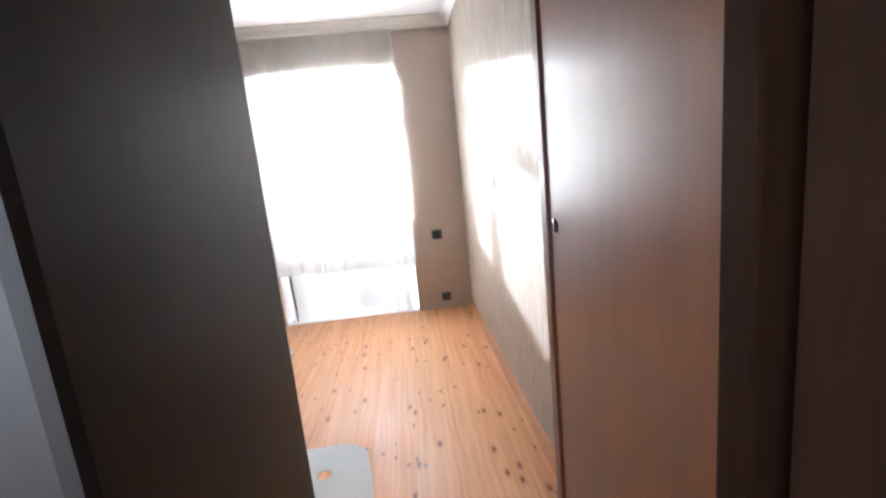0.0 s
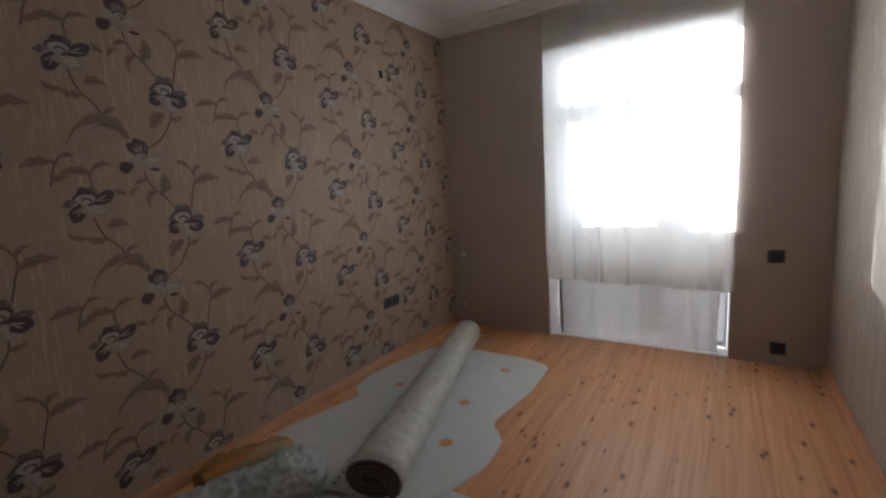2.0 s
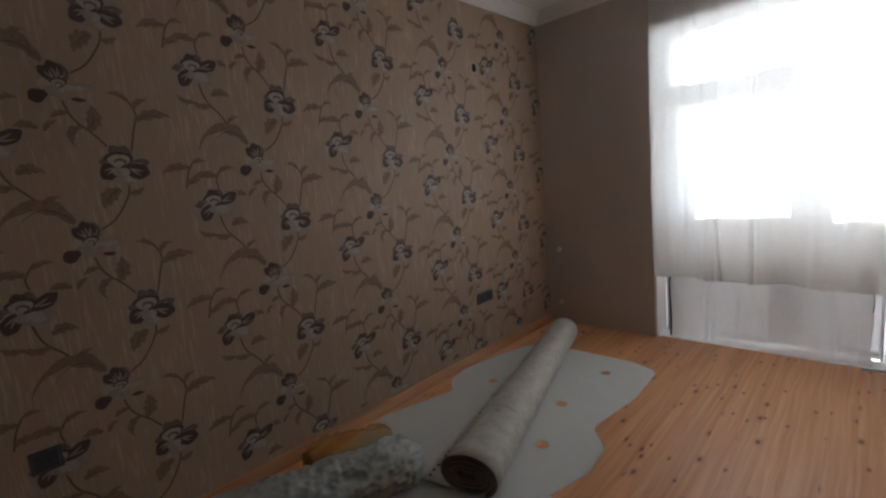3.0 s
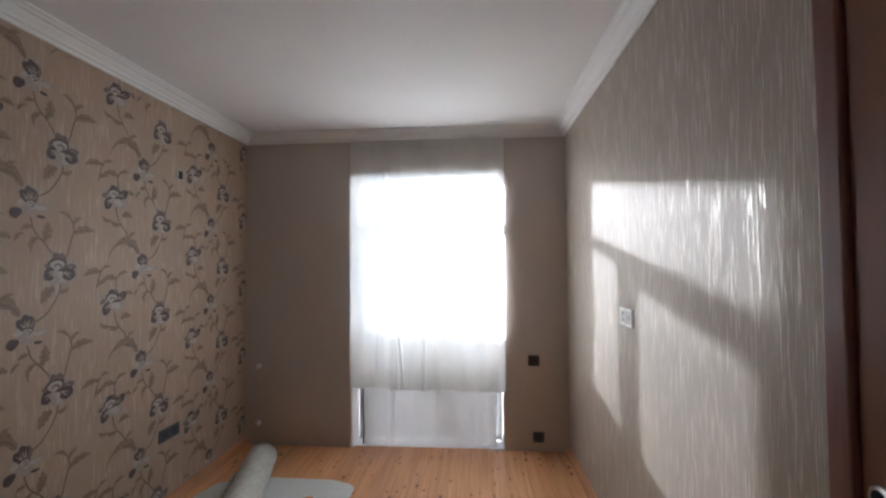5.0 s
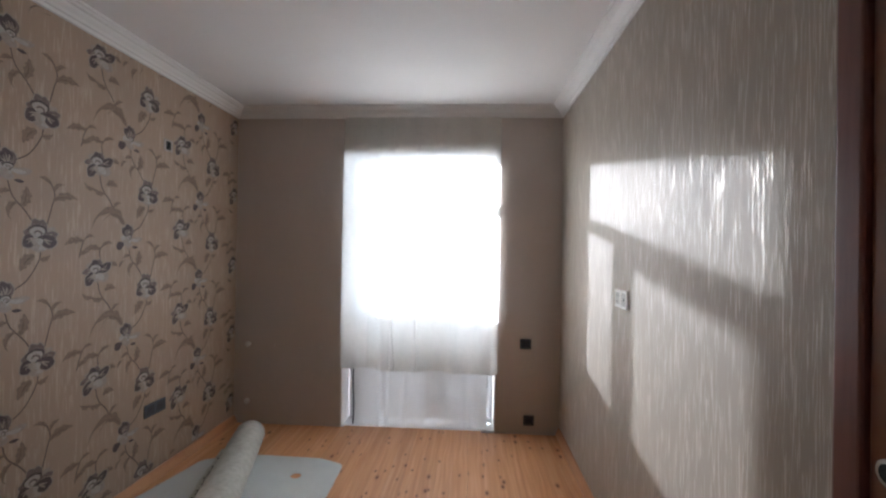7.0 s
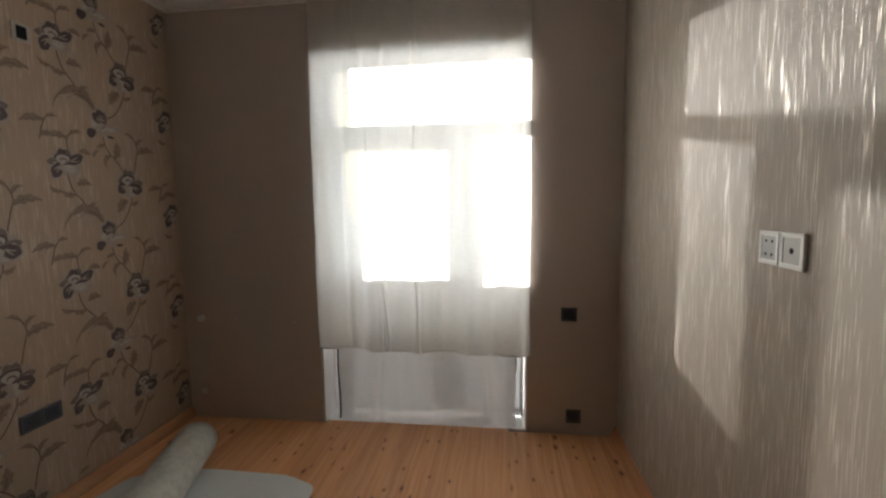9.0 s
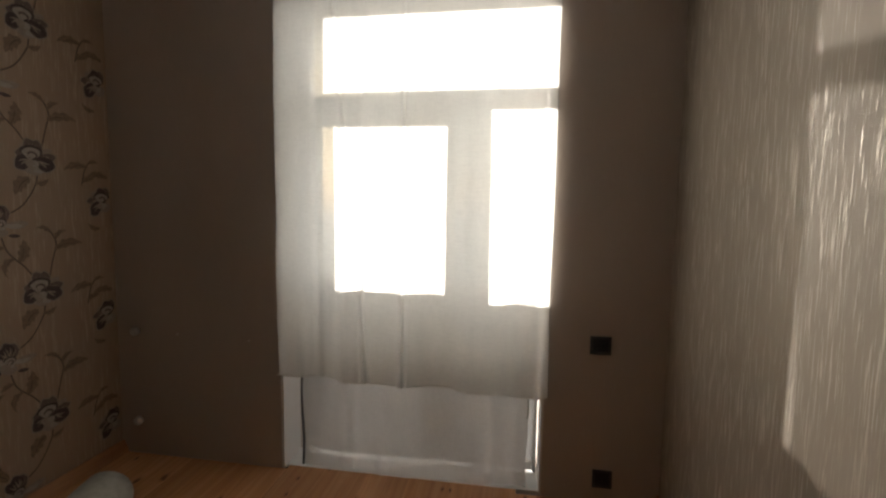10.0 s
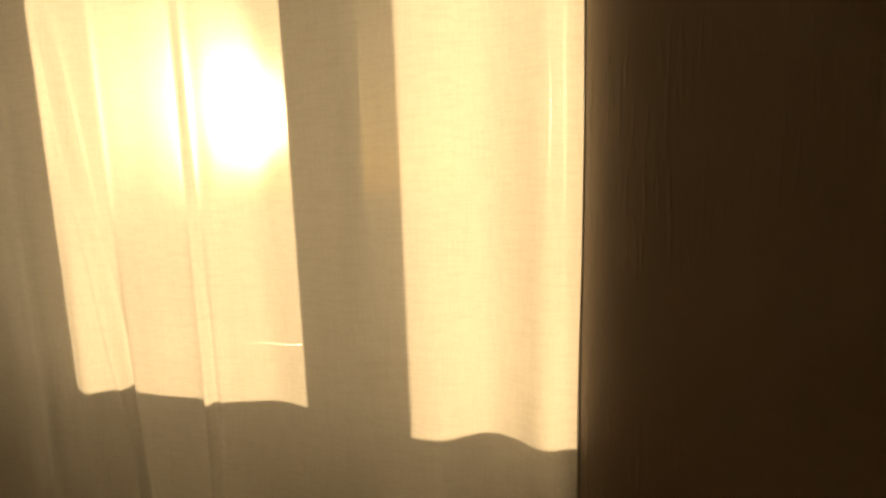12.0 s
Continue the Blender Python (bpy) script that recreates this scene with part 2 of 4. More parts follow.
def cloth(name, colour, clear, glow, forward=0.0):
    """Thin woven cloth: light passes between and through the threads."""
    m = bpy.data.materials.new(name)
    m.use_nodes = True
    n, l = m.node_tree.nodes, m.node_tree.links
    n.remove(n["Principled BSDF"])
    v = coords(n, l, (140, 140, 900))
    v2 = coords(n, l, (700, 700, 90))
    w1, w2 = noise_tex(n, l, v, 1.0, 2.0), noise_tex(n, l, v2, 1.0, 2.0)
    weave = n.new("ShaderNodeMath")
    weave.operation = "MULTIPLY"
    l.new(w1, weave.inputs[0])
    l.new(w2, weave.inputs[1])
    slub = noise_tex(n, l, coords(n, l, (14, 14, 3)), 1.0, 4.0)
    col = mixc(n, l, slub, tuple(c * 0.88 for c in colour), colour)
    thread = ramp(n, l, noise_tex(n, l, coords(n, l, (26, 26, 300)), 1.0, 2.0), [(0.32, g3(0.94)), (0.55, g3(1))])
    warp = ramp(n, l, noise_tex(n, l, coords(n, l, (320, 320, 14)), 1.0, 2.0), [(0.32, g3(0.96)), (0.55, g3(1))])
    col = mixc(n, l, 1.0, mixc(n, l, 1.0, col, thread, "MULTIPLY"), warp, "MULTIPLY")
    d, t, c = n.new("ShaderNodeBsdfDiffuse"), n.new("ShaderNodeBsdfTranslucent"), n.new("ShaderNodeBsdfTransparent")
    l.new(col, d.inputs[0])
    l.new(col, t.inputs[0])
    m1, m2 = n.new("ShaderNodeMixShader"), n.new("ShaderNodeMixShader")
    m1.inputs[0].default_value = glow
    l.new(d.outputs[0], m1.inputs[1])
    l.new(t.outputs[0], m1.inputs[2])
    body = m1.outputs[0]
    if forward:     # light scattered onwards by the fibres
        f, m3 = n.new("ShaderNodeBsdfRefraction"), n.new("ShaderNodeMixShader")
        l.new(col, f.inputs[0])
        f.inputs["Roughness"].default_value, f.inputs["IOR"].default_value = 0.7, 1.15
        m3.inputs[0].default_value = forward
        l.new(body, m3.inputs[1])
        l.new(f.outputs[0], m3.inputs[2])
        body = m3.outputs[0]
    gaps = ramp(n, l, weave.outputs[0], [(0.14, g3(clear * 0.5)), (0.40, g3(min(1, clear * 1.5)))])
    l.new(gaps, m2.inputs[0])
    l.new(body, m2.inputs[1])
    l.new(c.outputs[0], m2.inputs[2])
    l.new(m2.outputs[0], n["Material Output"].inputs["Surface"])
    return m


M_CURTAIN = cloth("sheer_white_cotton", (0.90, 0.88, 0.83), 0.078, 0.55, 0.04)
M_INFILL = cloth("milky_infill_panel", (0.9, 0.9, 0.9), 0.0, 0.20)
M_SHEET = cloth("grey_white_dust_sheet", (0.92, 0.91, 0.89), 0.10, 0.5)


def glass_mat():
    m = bpy.data.materials.new("window_glass")
    m.use_nodes = True
    n, l = m.node_tree.nodes, m.node_tree.links
    n.remove(n["Principled BSDF"])
    g, t, mx, fr = n.new("ShaderNodeBsdfGlossy"), n.new("ShaderNodeBsdfTransparent"), n.new("ShaderNodeMixShader"), n.new("ShaderNodeFresnel")
    g.inputs["Roughness"].default_value = 0.02
    t.inputs[0].default_value = (0.95, 0.97, 0.96, 1)
    l.new(fr.outputs[0], mx.inputs[0])
    l.new(t.outputs[0], mx.inputs[1])
    l.new(g.outputs[0], mx.inputs[2])
    l.new(mx.outputs[0], n["Material Output"].inputs["Surface"])
    return m


M_GLASS = glass_mat()
M_GROUND = paint("pale_ground", (0.42, 0.40, 0.36), 0.9, 0.15, 0.2, 0.2)
M_PETAL_DARK = paint("print_plum", (0.085, 0.06, 0.058), 0.5, 0.5, 0.2, 60)
M_PETAL_MID = paint("print_grey_violet", (0.17, 0.125, 0.112), 0.5, 0.5, 0.2, 60)
M_PETAL_PALE = paint("print_silver", (0.44, 0.39, 0.34), 0.4, 0.3, 0.2, 80)
M_PETAL_RIM = paint("print_taupe", (0.37, 0.305, 0.25), 0.45, 0.35, 0.2, 80)
M_LEAF = paint("print_brown_leaf", (0.25, 0.18, 0.126), 0.5, 0.5, 0.2, 70)
M_STEM = paint("print_stem", (0.14, 0.10, 0.075), 0.5, 0.3, 0.2, 50)

# ---------------------------------------------------------------- mesh helpers


def link_mesh(name, bm, material, parent=None, label="", smooth=False):
    me = bpy.data.meshes.new(name)
    bm.normal_update()
    bm.to_mesh(me)
    bm.free()
    for m in material if isinstance(material, (list, tuple)) else [material]:
        me.materials.append(m)
    if smooth:
        me.polygons.foreach_set("use_smooth", [True] * len(me.polygons))
    ob = new(name, me)
    if parent is not None:
        ob.parent = parent
    if label:
        tagged(ob, label)
    return ob


part = link_mesh


def structure(name, bm, material, label, category, smooth=False):
    return tagged(link_mesh(name, bm, material, None, "", smooth), label, category, "", "structure")


def thing(name, label, category, at=(0, 0, 0), group=""):
    ob = new(name)
    ob.empty_display_size = 0.05
    ob.location = at
    return tagged(ob, label, category, group)


def box(bm, lo, hi, bevel=0.0, seg=2):
    r = bmesh.ops.create_cube(bm, size=1)["verts"]
    for v in r:
        v.co = Vector([lo[i] + (v.co[i] + 0.5) * (hi[i] - lo[i]) for i in range(3)])
    if bevel:
        es = list({e for v in r for e in v.link_edges})
        bmesh.ops.bevel(bm, geom=es, offset=bevel, segments=seg, affect="EDGES", profile=0.6)
    return bm


def boxes(*spec, bevel=0.0):
    bm = bmesh.new()
    for lo, hi in spec:
        box(bm, lo, hi, bevel)
    return bm


def extrude_profile(bm, pts, a, b, right, up=(0, 0, 1)):
    """A profile of (out, up) pairs drawn from a to b."""
    a, b, right, up = Vector(a), Vector(b), Vector(right), Vector(up)
    rows = [[bm.verts.new(p + right * u + up * v) for u, v in pts] for p in (a, b)]
    for i in range(len(pts)):
        j = (i + 1) % len(pts)
        bm.faces.new((rows[0][i], rows[0][j], rows[1][j], rows[1][i]))
    bm.faces.new(rows[0][::-1])
    bm.faces.new(rows[1])
    bmesh.ops.recalc_face_normals(bm, faces=bm.faces)


def tube(bm, points, radius, sides=8):
    pts = [Vector(p) for p in points]
    rings = []
    for i, p in enumerate(pts):
        d = (pts[min(i + 1, len(pts) - 1)] - pts[max(i - 1, 0)]).normalized()
        s = d.orthogonal().normalized()
        if rings and abs(d.z) < 0.99:
            s = d.cross(Vector((0, 0, 1))).normalized()
        u = d.cross(s)
        rings.append([bm.verts.new(p + radius * (math.cos(a) * s + math.sin(a) * u)) for a in [2 * math.pi * k / sides for k in range(sides)]])
    for r, q in zip(rings, rings[1:]):
        for k in range(sides):
            bm.faces.new((r[k], r[(k + 1) % sides], q[(k + 1) % sides], q[k]))
    bm.faces.new(rings[0][::-1])
    bm.faces.new(rings[-1])
    bmesh.ops.recalc_face_normals(bm, faces=bm.faces)


def disc(bm, centre, radius, axis, depth, sides=20):
    c, ax = Vector(centre), Vector(axis).normalized()
    tube(bm, [c, c + ax * depth], radius, sides)


# ---------------------------------------------------------------- the room: plan
WEST, EAST, NORTH, SOUTH, TOP = -1.572, 1.022, 3.975, 0.15, 2.535
WL, WR, WTOP = -0.70, 0.53, 2.175          # window opening
DL, DR = 0.457, 0.90                       # doorway in the south wall
CY0, CY1, CZ0, CZ1 = 0.495, 1.175, 0.012, 2.09   # closet door in the east wall

wall_west = structure("wall_west", boxes(((WEST - 0.15, -0.9, -0.05), (WEST, NORTH + 0.36, TOP + 0.1))), M_FLORAL,
                      "tan wallpaper with plum flowers and brown vines", "wall")
wall_north = structure("wall_north", boxes(((WEST, NORTH, -0.05), (WL, NORTH + 0.36, TOP + 0.1)), ((WR, NORTH, -0.05), (EAST, NORTH + 0.36, TOP + 0.1)),
                                           ((WL, NORTH, WTOP), (WR, NORTH + 0.36, TOP + 0.1))), M_PLAIN, "plain grey-brown papered window wall", "wall")
wall_east = structure("wall_east", boxes(((EAST, CY1, -0.05), (EAST + 0.15, NORTH + 0.36, TOP + 0.1)), ((EAST, -0.9, -0.05), (EAST + 0.15, CY0, TOP + 0.1)),
                                         ((EAST, CY0, CZ1), (EAST + 0.15, CY1, TOP + 0.1)), ((EAST + 0.1, CY0, -0.05), (EAST + 0.15, CY1, CZ1))), M_STREAK,
                      "beige wallpaper with silvery vertical streaks", "wall")
S_MID = SOUTH - 0.04
wall_south = structure("wall_south", boxes(((WEST, S_MID, -0.05), (DL - 0.03, SOUTH, TOP + 0.1)), ((DR + 0.03, S_MID, -0.05), (EAST, SOUTH, TOP + 0.1)),
                                           ((DL - 0.03, S_MID, 2.12), (DR + 0.03, SOUTH, TOP + 0.1))), M_STREAK, "beige streaked wallpaper round the doorway", "wall")
wall_hall_inner = structure("wall_hall_inner", boxes(((WEST, SOUTH - 0.1, -0.05), (DL - 0.03, S_MID, TOP + 0.1)), ((DR + 0.03, SOUTH - 0.1, -0.05), (EAST, S_MID, TOP + 0.1)),
                                                     ((DL - 0.03, SOUTH - 0.1, 2.12), (DR + 0.03, S_MID, TOP + 0.1))), M_BEIGE, "plain beige hall side of the doorway wall", "wall")
# never in view; its opening is added so sky light brightens the hall
wall_hall = structure("wall_hall", boxes(((WEST, -0.9, -0.05), (-0.9, -0.78, TOP + 0.1)), ((0.3, -0.9, -0.05), (EAST, -0.78, TOP + 0.1)), ((-0.9, -0.9, -0.05), (0.3, -0.78, 0.9)), ((-0.9, -0.9, 2.15), (0.3, -0.78, TOP + 0.1))), M_BEIGE, "unseen beige hall wall with an opening added for fill light", "wall")
ceiling = structure("ceiling", boxes(((WEST, -0.78, TOP), (EAST, NORTH, TOP + 0.1))), M_CEIL, "smooth off-white painted ceiling", "ceiling")
floor = structure("floor", boxes(((WEST, -0.78, -0.12), (EAST, NORTH, -0.022)), ((WL, NORTH, -0.12), (WR, NORTH + 0.36, -0.022))), M_SUBFLOOR, "varnished knotty pine board floor", "floor")

# moulded cornice along the ceiling
CORNICE = [(0, 0), (0.012, 0), (0.014, -0.0), (0.018, 0.014), (0.03, 0.018), (0.034, 0.03), (0.05, 0.044), (0.056, 0.054), (0.072, 0.058), (0.078, 0.066), (0.09, 0.068), (0.09, 0.08), (0, 0.08)]
for nm, a, b_, out in (("cornice_west", (WEST, SOUTH, TOP - 0.08), (WEST, NORTH, TOP - 0.08), (1, 0, 0)),
                       ("cornice_east", (EAST, SOUTH, TOP - 0.08), (EAST, NORTH, TOP - 0.08), (-1, 0, 0)),
                       ("cornice_north", (WEST, NORTH, TOP - 0.08), (EAST, NORTH, TOP - 0.08), (0, -1, 0)),
                       ("cornice_south", (WEST, SOUTH, TOP - 0.08), (EAST, SOUTH, TOP - 0.08), (0, 1, 0))):
    bm = bmesh.new()
    extrude_profile(bm, CORNICE, a, b_, out)
    structure(nm, bm, M_PLASTER, "white moulded plaster cornice", "cornice")

# skirting boards
SKIRT = [(0, 0), (0.028, 0), (0.028, 0.012), (0.022, 0.03), (0.012, 0.048), (0.008, 0.06), (0, 0.06)]
for nm, a, b_, out in (("baseboard_west", (WEST, SOUTH, 0), (WEST, NORTH, 0), (1, 0, 0)),
                       ("baseboard_east", (EAST, CY1 + 0.07, 0), (EAST, NORTH, 0), (-1, 0, 0))):
    bm = bmesh.new()
    extrude_profile(bm, SKIRT, a, b_, out)
    structure(nm, bm, M_SKIRT, "varnished pine skirting board", "baseboard")

# ---------------------------------------------------------------- window with balcony door
FY0, FY1 = 4.15, 4.24
window = tagged(new("window_1"), "white painted window and balcony door unit behind a sheer curtain", "window", "", "structure")


def frame_part(name, lo, hi, bevel=0.006, material=M_UPVC, parent=window, label=""):
    return part(name, boxes((lo, hi), bevel=bevel), material, parent, label)


MX0, MX1 = -0.03, 0.095     # post between door and side light
BAR0, BAR1 = 1.70, 1.80      # transom
frame_part("jamb", (WL + 0.03, FY0, 0), (-0.642, FY1, WTOP))
frame_part("jamb", (0.50, FY0, 0), (WR - 0.014, FY1, WTOP))
frame_part("head", (-0.642, FY0, 2.13), (0.50, FY1, WTOP))
frame_part("transom", (-0.642, FY0, BAR0 + 0.03), (0.50, FY1, BAR1))
frame_part("mullion", (MX0 + 0.05, FY0, 0.02), (MX1, FY1, BAR0 + 0.03))
# side light: fixed pane above a solid panel
frame_part("bottom_rail", (MX1, FY0 + 0.006, 0.008), (0.50, FY0 + 0.03, 0.05))
frame_part("middle_rail", (MX1, FY0 + 0.006, 0.87), (0.50, FY0 + 0.024, 0.90))
frame_part("infill_panel", (MX1, FY0 + 0.010, 0.05), (0.50, FY0 + 0.018, 0.87), 0.0, M_INFILL, window, "milky white infill panel")
frame_part("infill_panel", (-0.588, FY0 - 0.006, 0.06), (MX0, FY0 + 0.002, 0.895), 0.0, M_INFILL, window, "milky white infill panel")
sash = part("balcony_door_sash", boxes(((-0.642, FY0 - 0.012, 0.02), (-0.588, FY1 - 0.01, BAR0 + 0.03)), ((MX0, FY0 - 0.012, 0.02), (MX0 + 0.05, FY1 - 0.01, BAR0 + 0.03)),
                                       ((-0.588, FY0 - 0.012, 1.665), (MX0, FY1 - 0.01, BAR0 + 0.03)), ((-0.588, FY0 - 0.012, 0.895), (MX0, FY0 + 0.008, 0.925)), ((-0.588, FY0 - 0.012, 0.012), (MX0, FY0 + 0.02, 0.06)), bevel=0.005),
            M_UPVC, window, "white balcony door leaf with solid lower part")
for nm, x0, x1, z0, z1 in (("pane", -0.588, MX0, 0.925, 1.665), ("pane", MX1, 0.50, 0.90, BAR0 + 0.03), ("pane", -0.625, 0.50, BAR1, 2.13)):
    p = part(nm, boxes(((x0, FY0 + 0.045, z0), (x1, FY0 + 0.05, z1))), M_GLASS, window)
    p.visible_shadow = False
# plastered reveal
structure("window_reveal", boxes(((WL - 0.002, NORTH + 0.004, 0.0), (WL + 0.012, FY0, WTOP)), ((WR - 0.008, NORTH + 0.004, 0.0), (WR + 0.002, FY0, WTOP)), ((WL + 0.012, NORTH + 0.004, WTOP - 0.012), (WR - 0.008, FY0, WTOP + 0.002))),
          M_PLASTER, "white plastered window reveal", "reveal")
structure("threshold", boxes(((WL + 0.012, 4.005, -0.022), (WR - 0.008, FY1, 0.002)), bevel=0.001), M_UPVC, "white painted balcony threshold", "threshold")


def hanging(name, x0, x1, z0, z1, y, folds, hem, material, thickness=0.0012, nx=120, nz=60, top_flat=0.2):
    """A hanging cloth: folds given as (x, width, depth), hem a wave on its lower edge."""
    bm = bmesh.new()
    rows = []
    for j in range(nz + 1):
        v = j / nz
        row = []
        for i in range(nx + 1):
            u = i / nx
            x = x0 + u * (x1 - x0)
            grow = top_flat + (1 - top_flat) * (1 - v) ** 0.8
            dy = sum(d * math.exp(-((x - fx - (sl[0] if sl else 0.03 * math.sin(7 * fx)) * (1 - v)) / w) ** 2) for fx, w, d, *sl in folds) * grow
            dy += 0.006 * noise.noise((x * 5, 0.3, v * 2.5)) + 0.0025 * noise.noise((x * 16, 2.0, v * 6))
            z = z0 + v * (z1 - z0) + (1 - v) ** 6 * hem(x)
            xx = x + 0.010 * noise.noise((0.7, v * 3, 5.0 + round(u))) * (abs(2 * u - 1) ** 4)
            row.append(bm.verts.new((xx, y + dy, z)))
        rows.append(row)
    for a, b_ in zip(rows, rows[1:]):
        for i in range(nx):
            bm.faces.new((a[i], a[i + 1], b_[i + 1], b_[i]))
    return bm


curtain = thing("curtain", "sheer off-white cotton curtain hanging over the balcony window", "curtain", (0, 0, 0))
FOLDS = [(-0.45, 0.007, -0.015, 0.175), (-0.435, 0.010, 0.012, 0.175), (-0.10, 0.006, -0.014, 0.0), (-0.09, 0.009, 0.011, 0.0), (-0.62, 0.05, 0.018), (-0.50, 0.02, -0.012), (-0.36, 0.03, -0.02), (-0.28, 0.018, 0.016), (-0.08, 0.025, -0.016), (0.02, 0.05, 0.014), (0.16, 0.04, -0.012), (0.30, 0.05, -0.012), (0.40, 0.05, 0.018), (0.50, 0.03, -0.014)]
HEM = lambda x: 0.008 * math.sin(x * 11 + 1.0) + 0.006 * math.sin(x * 23) - 0.012 * (x + 0.1)
bm = hanging("cloth", WL + 0.004, WR + 0.012, 0.468, TOP - 0.082, 3.947, FOLDS, HEM, M_CURTAIN, nx=260)
part("cloth", bm, M_CURTAIN, curtain, "", True)
bm = bmesh.new()
tube(bm, [(WL + (WR - WL) * i / 40, 3.945 + 0.004 * math.sin(i), 0.470 + HEM(WL + (WR - WL) * i / 40)) for i in range(41)], 0.0035, 6)
part("hem", bm, M_CURTAIN, curtain, "", True)
bm = bmesh.new()
tube(bm, [(WR + 0.013 + 0.006 * noise.noise((0.7, i * 0.1, 6.0)), 3.94, 0.47 + i * 0.066) for i in range(30)], 0.0016, 6)
part("edge_seam", bm, M_GREYPL, curtain)
bm = bmesh.new()
tube(bm, [(WL - 0.01, 3.966, TOP - 0.088), (WR + 0.02, 3.966, TOP - 0.088)], 0.004, 8)
part("curtain_wire", bm, M_STEEL, curtain)

sheet = thing("dust_sheet", "grey-white cloth sheet hung over the lower door panel", "cloth", (0, 0, 0))
SF = [(-0.37, 0.018, -0.014), (-0.33, 0.014, 0.014), (-0.18, 0.015, -0.007), (-0.02, 0.03, 0.008), (0.22, 0.07, -0.015), (0.29, 0.02, 0.012), (0.40, 0.03, 0.010)]
bm = hanging("cloth", -0.60, 0.465, 0.010, 0.62, 3.998, SF, lambda x: 0.008 * math.sin(x * 7 - 0.6), M_SHEET, nx=80, nz=30, top_flat=0.6)
part("cloth", bm, M_SHEET, sheet, "", True)
bm = bmesh.new()
tube(bm, [(-0.60 + 0.004 * math.sin(i * 0.7), 3.998, 0.02 + i * 0.05) for i in range(13)], 0.006, 6)
part("edge_line", bm, M_BLACK, sheet, "dark line along the cloth edge")
bm = bmesh.new()
tube(bm, [(0.462 + 0.004 * math.sin(i * 0.9), 3.998, 0.34 + i * 0.03) for i in range(9)], 0.004, 6)
part("edge_line", bm, M_GREYPL, sheet)

# ---------------------------------------------------------------- closet door in the east wall
closet = tagged(new("door_1"), "closed brown veneered door with reddish casing and bare keyhole", "door", "", "structure")
part("door_leaf", boxes(((EAST - 0.124, CY0 + 0.004, CZ0), (EAST - 0.08, CY1 - 0.006, CZ1 - 0.008)), bevel=0.004), M_DOOR, closet)
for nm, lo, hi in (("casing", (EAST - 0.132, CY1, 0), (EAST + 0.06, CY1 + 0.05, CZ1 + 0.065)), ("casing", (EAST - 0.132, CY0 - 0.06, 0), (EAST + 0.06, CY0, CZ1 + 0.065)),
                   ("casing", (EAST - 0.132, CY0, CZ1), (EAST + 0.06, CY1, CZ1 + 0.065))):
    # casing beside the doorway takes the darker copy, its shade put into the colour
    part(nm, boxes((lo, hi), bevel=0.005), M_CASING if lo[1] > CY0 - 0.01 else M_SHADED_VENEER, closet, "reddish-brown door casing")
bm = bmesh.new()
disc(bm, (EAST - 0.124, CY1 - 0.042, 1.116), 0.019, (-1, 0, 0), 0.006, 24)
lock = part("lock_rosette", bm, M_STEEL, closet, "round steel lock rosette", True)
bm = bmesh.new()
disc(bm, (EAST - 0.1295, CY1 - 0.042, 1.116), 0.013, (-1, 0, 0), 0.002, 20)
part("keyhole", bm, M_HOLE_SHADE, lock)

# doorway of the room
jambs = tagged(new("door_2"), "dark veneered frame of the narrow open doorway", "door frame", "", "structure")
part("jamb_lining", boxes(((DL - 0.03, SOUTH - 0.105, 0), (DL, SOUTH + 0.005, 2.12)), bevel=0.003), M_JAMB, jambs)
# right jamb shares that veneer, darkened in colour for the shade here
part("jamb_lining", boxes(((DR, SOUTH - 0.105, 0), (DR + 0.03, 0.39, 2.12)), bevel=0.003), M_SHADED_VENEER, jambs, "brown veneered jamb")
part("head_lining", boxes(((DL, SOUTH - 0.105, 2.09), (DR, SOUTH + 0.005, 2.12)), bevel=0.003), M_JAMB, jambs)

# ---------------------------------------------------------------- ceiling rose and wires
rose = thing("ceiling_rose", "white plaster ceiling rose with concentric rings", "ceiling rose", (-0.235, 1.885, TOP))
PROFILE = [(0.012, -0.002), (0.022, -0.012), (0.034, -0.020), (0.042, -0.014), (0.05, -0.018), (0.058, -0.026), (0.068, -0.024), (0.076, -0.014), (0.09, -0.012), (0.10, -0.02), (0.112, -0.018), (0.118, -0.010),
           (0.14, -0.010), (0.165, -0.016), (0.172, -0.024), (0.185, -0.026), (0.194, -0.020), (0.198, -0.024), (0.208, -0.022), (0.215, -0.012), (0.217, 0.0)]
bm = bmesh.new()
rings = [[bm.verts.new((r * math.cos(a), r * math.sin(a), z)) for a in [2 * math.pi * k / 64 for k in range(64)]] for r, z in PROFILE]
for r, q in zip(rings, rings[1:]):
    for k in range(64):
        bm.faces.new((r[k], q[k], q[(k + 1) % 64], r[(k + 1) % 64]))
bm.faces.new(rings[0])
bmesh.ops.recalc_face_normals(bm, faces=bm.faces)
part("medallion", bm, M_PLASTER, rose, "", True)
bm = bmesh.new()
disc(bm, (0, 0, -0.004), 0.016, (0, 0, -1), 0.012, 16)
part("outlet_hole", bm, M_HOLE_SHADE, rose)
wires = thing("ceiling_wires", "two twisted bare lamp wires hanging from the ceiling rose", "wire", (-0.235, 1.885, TOP - 0.012))
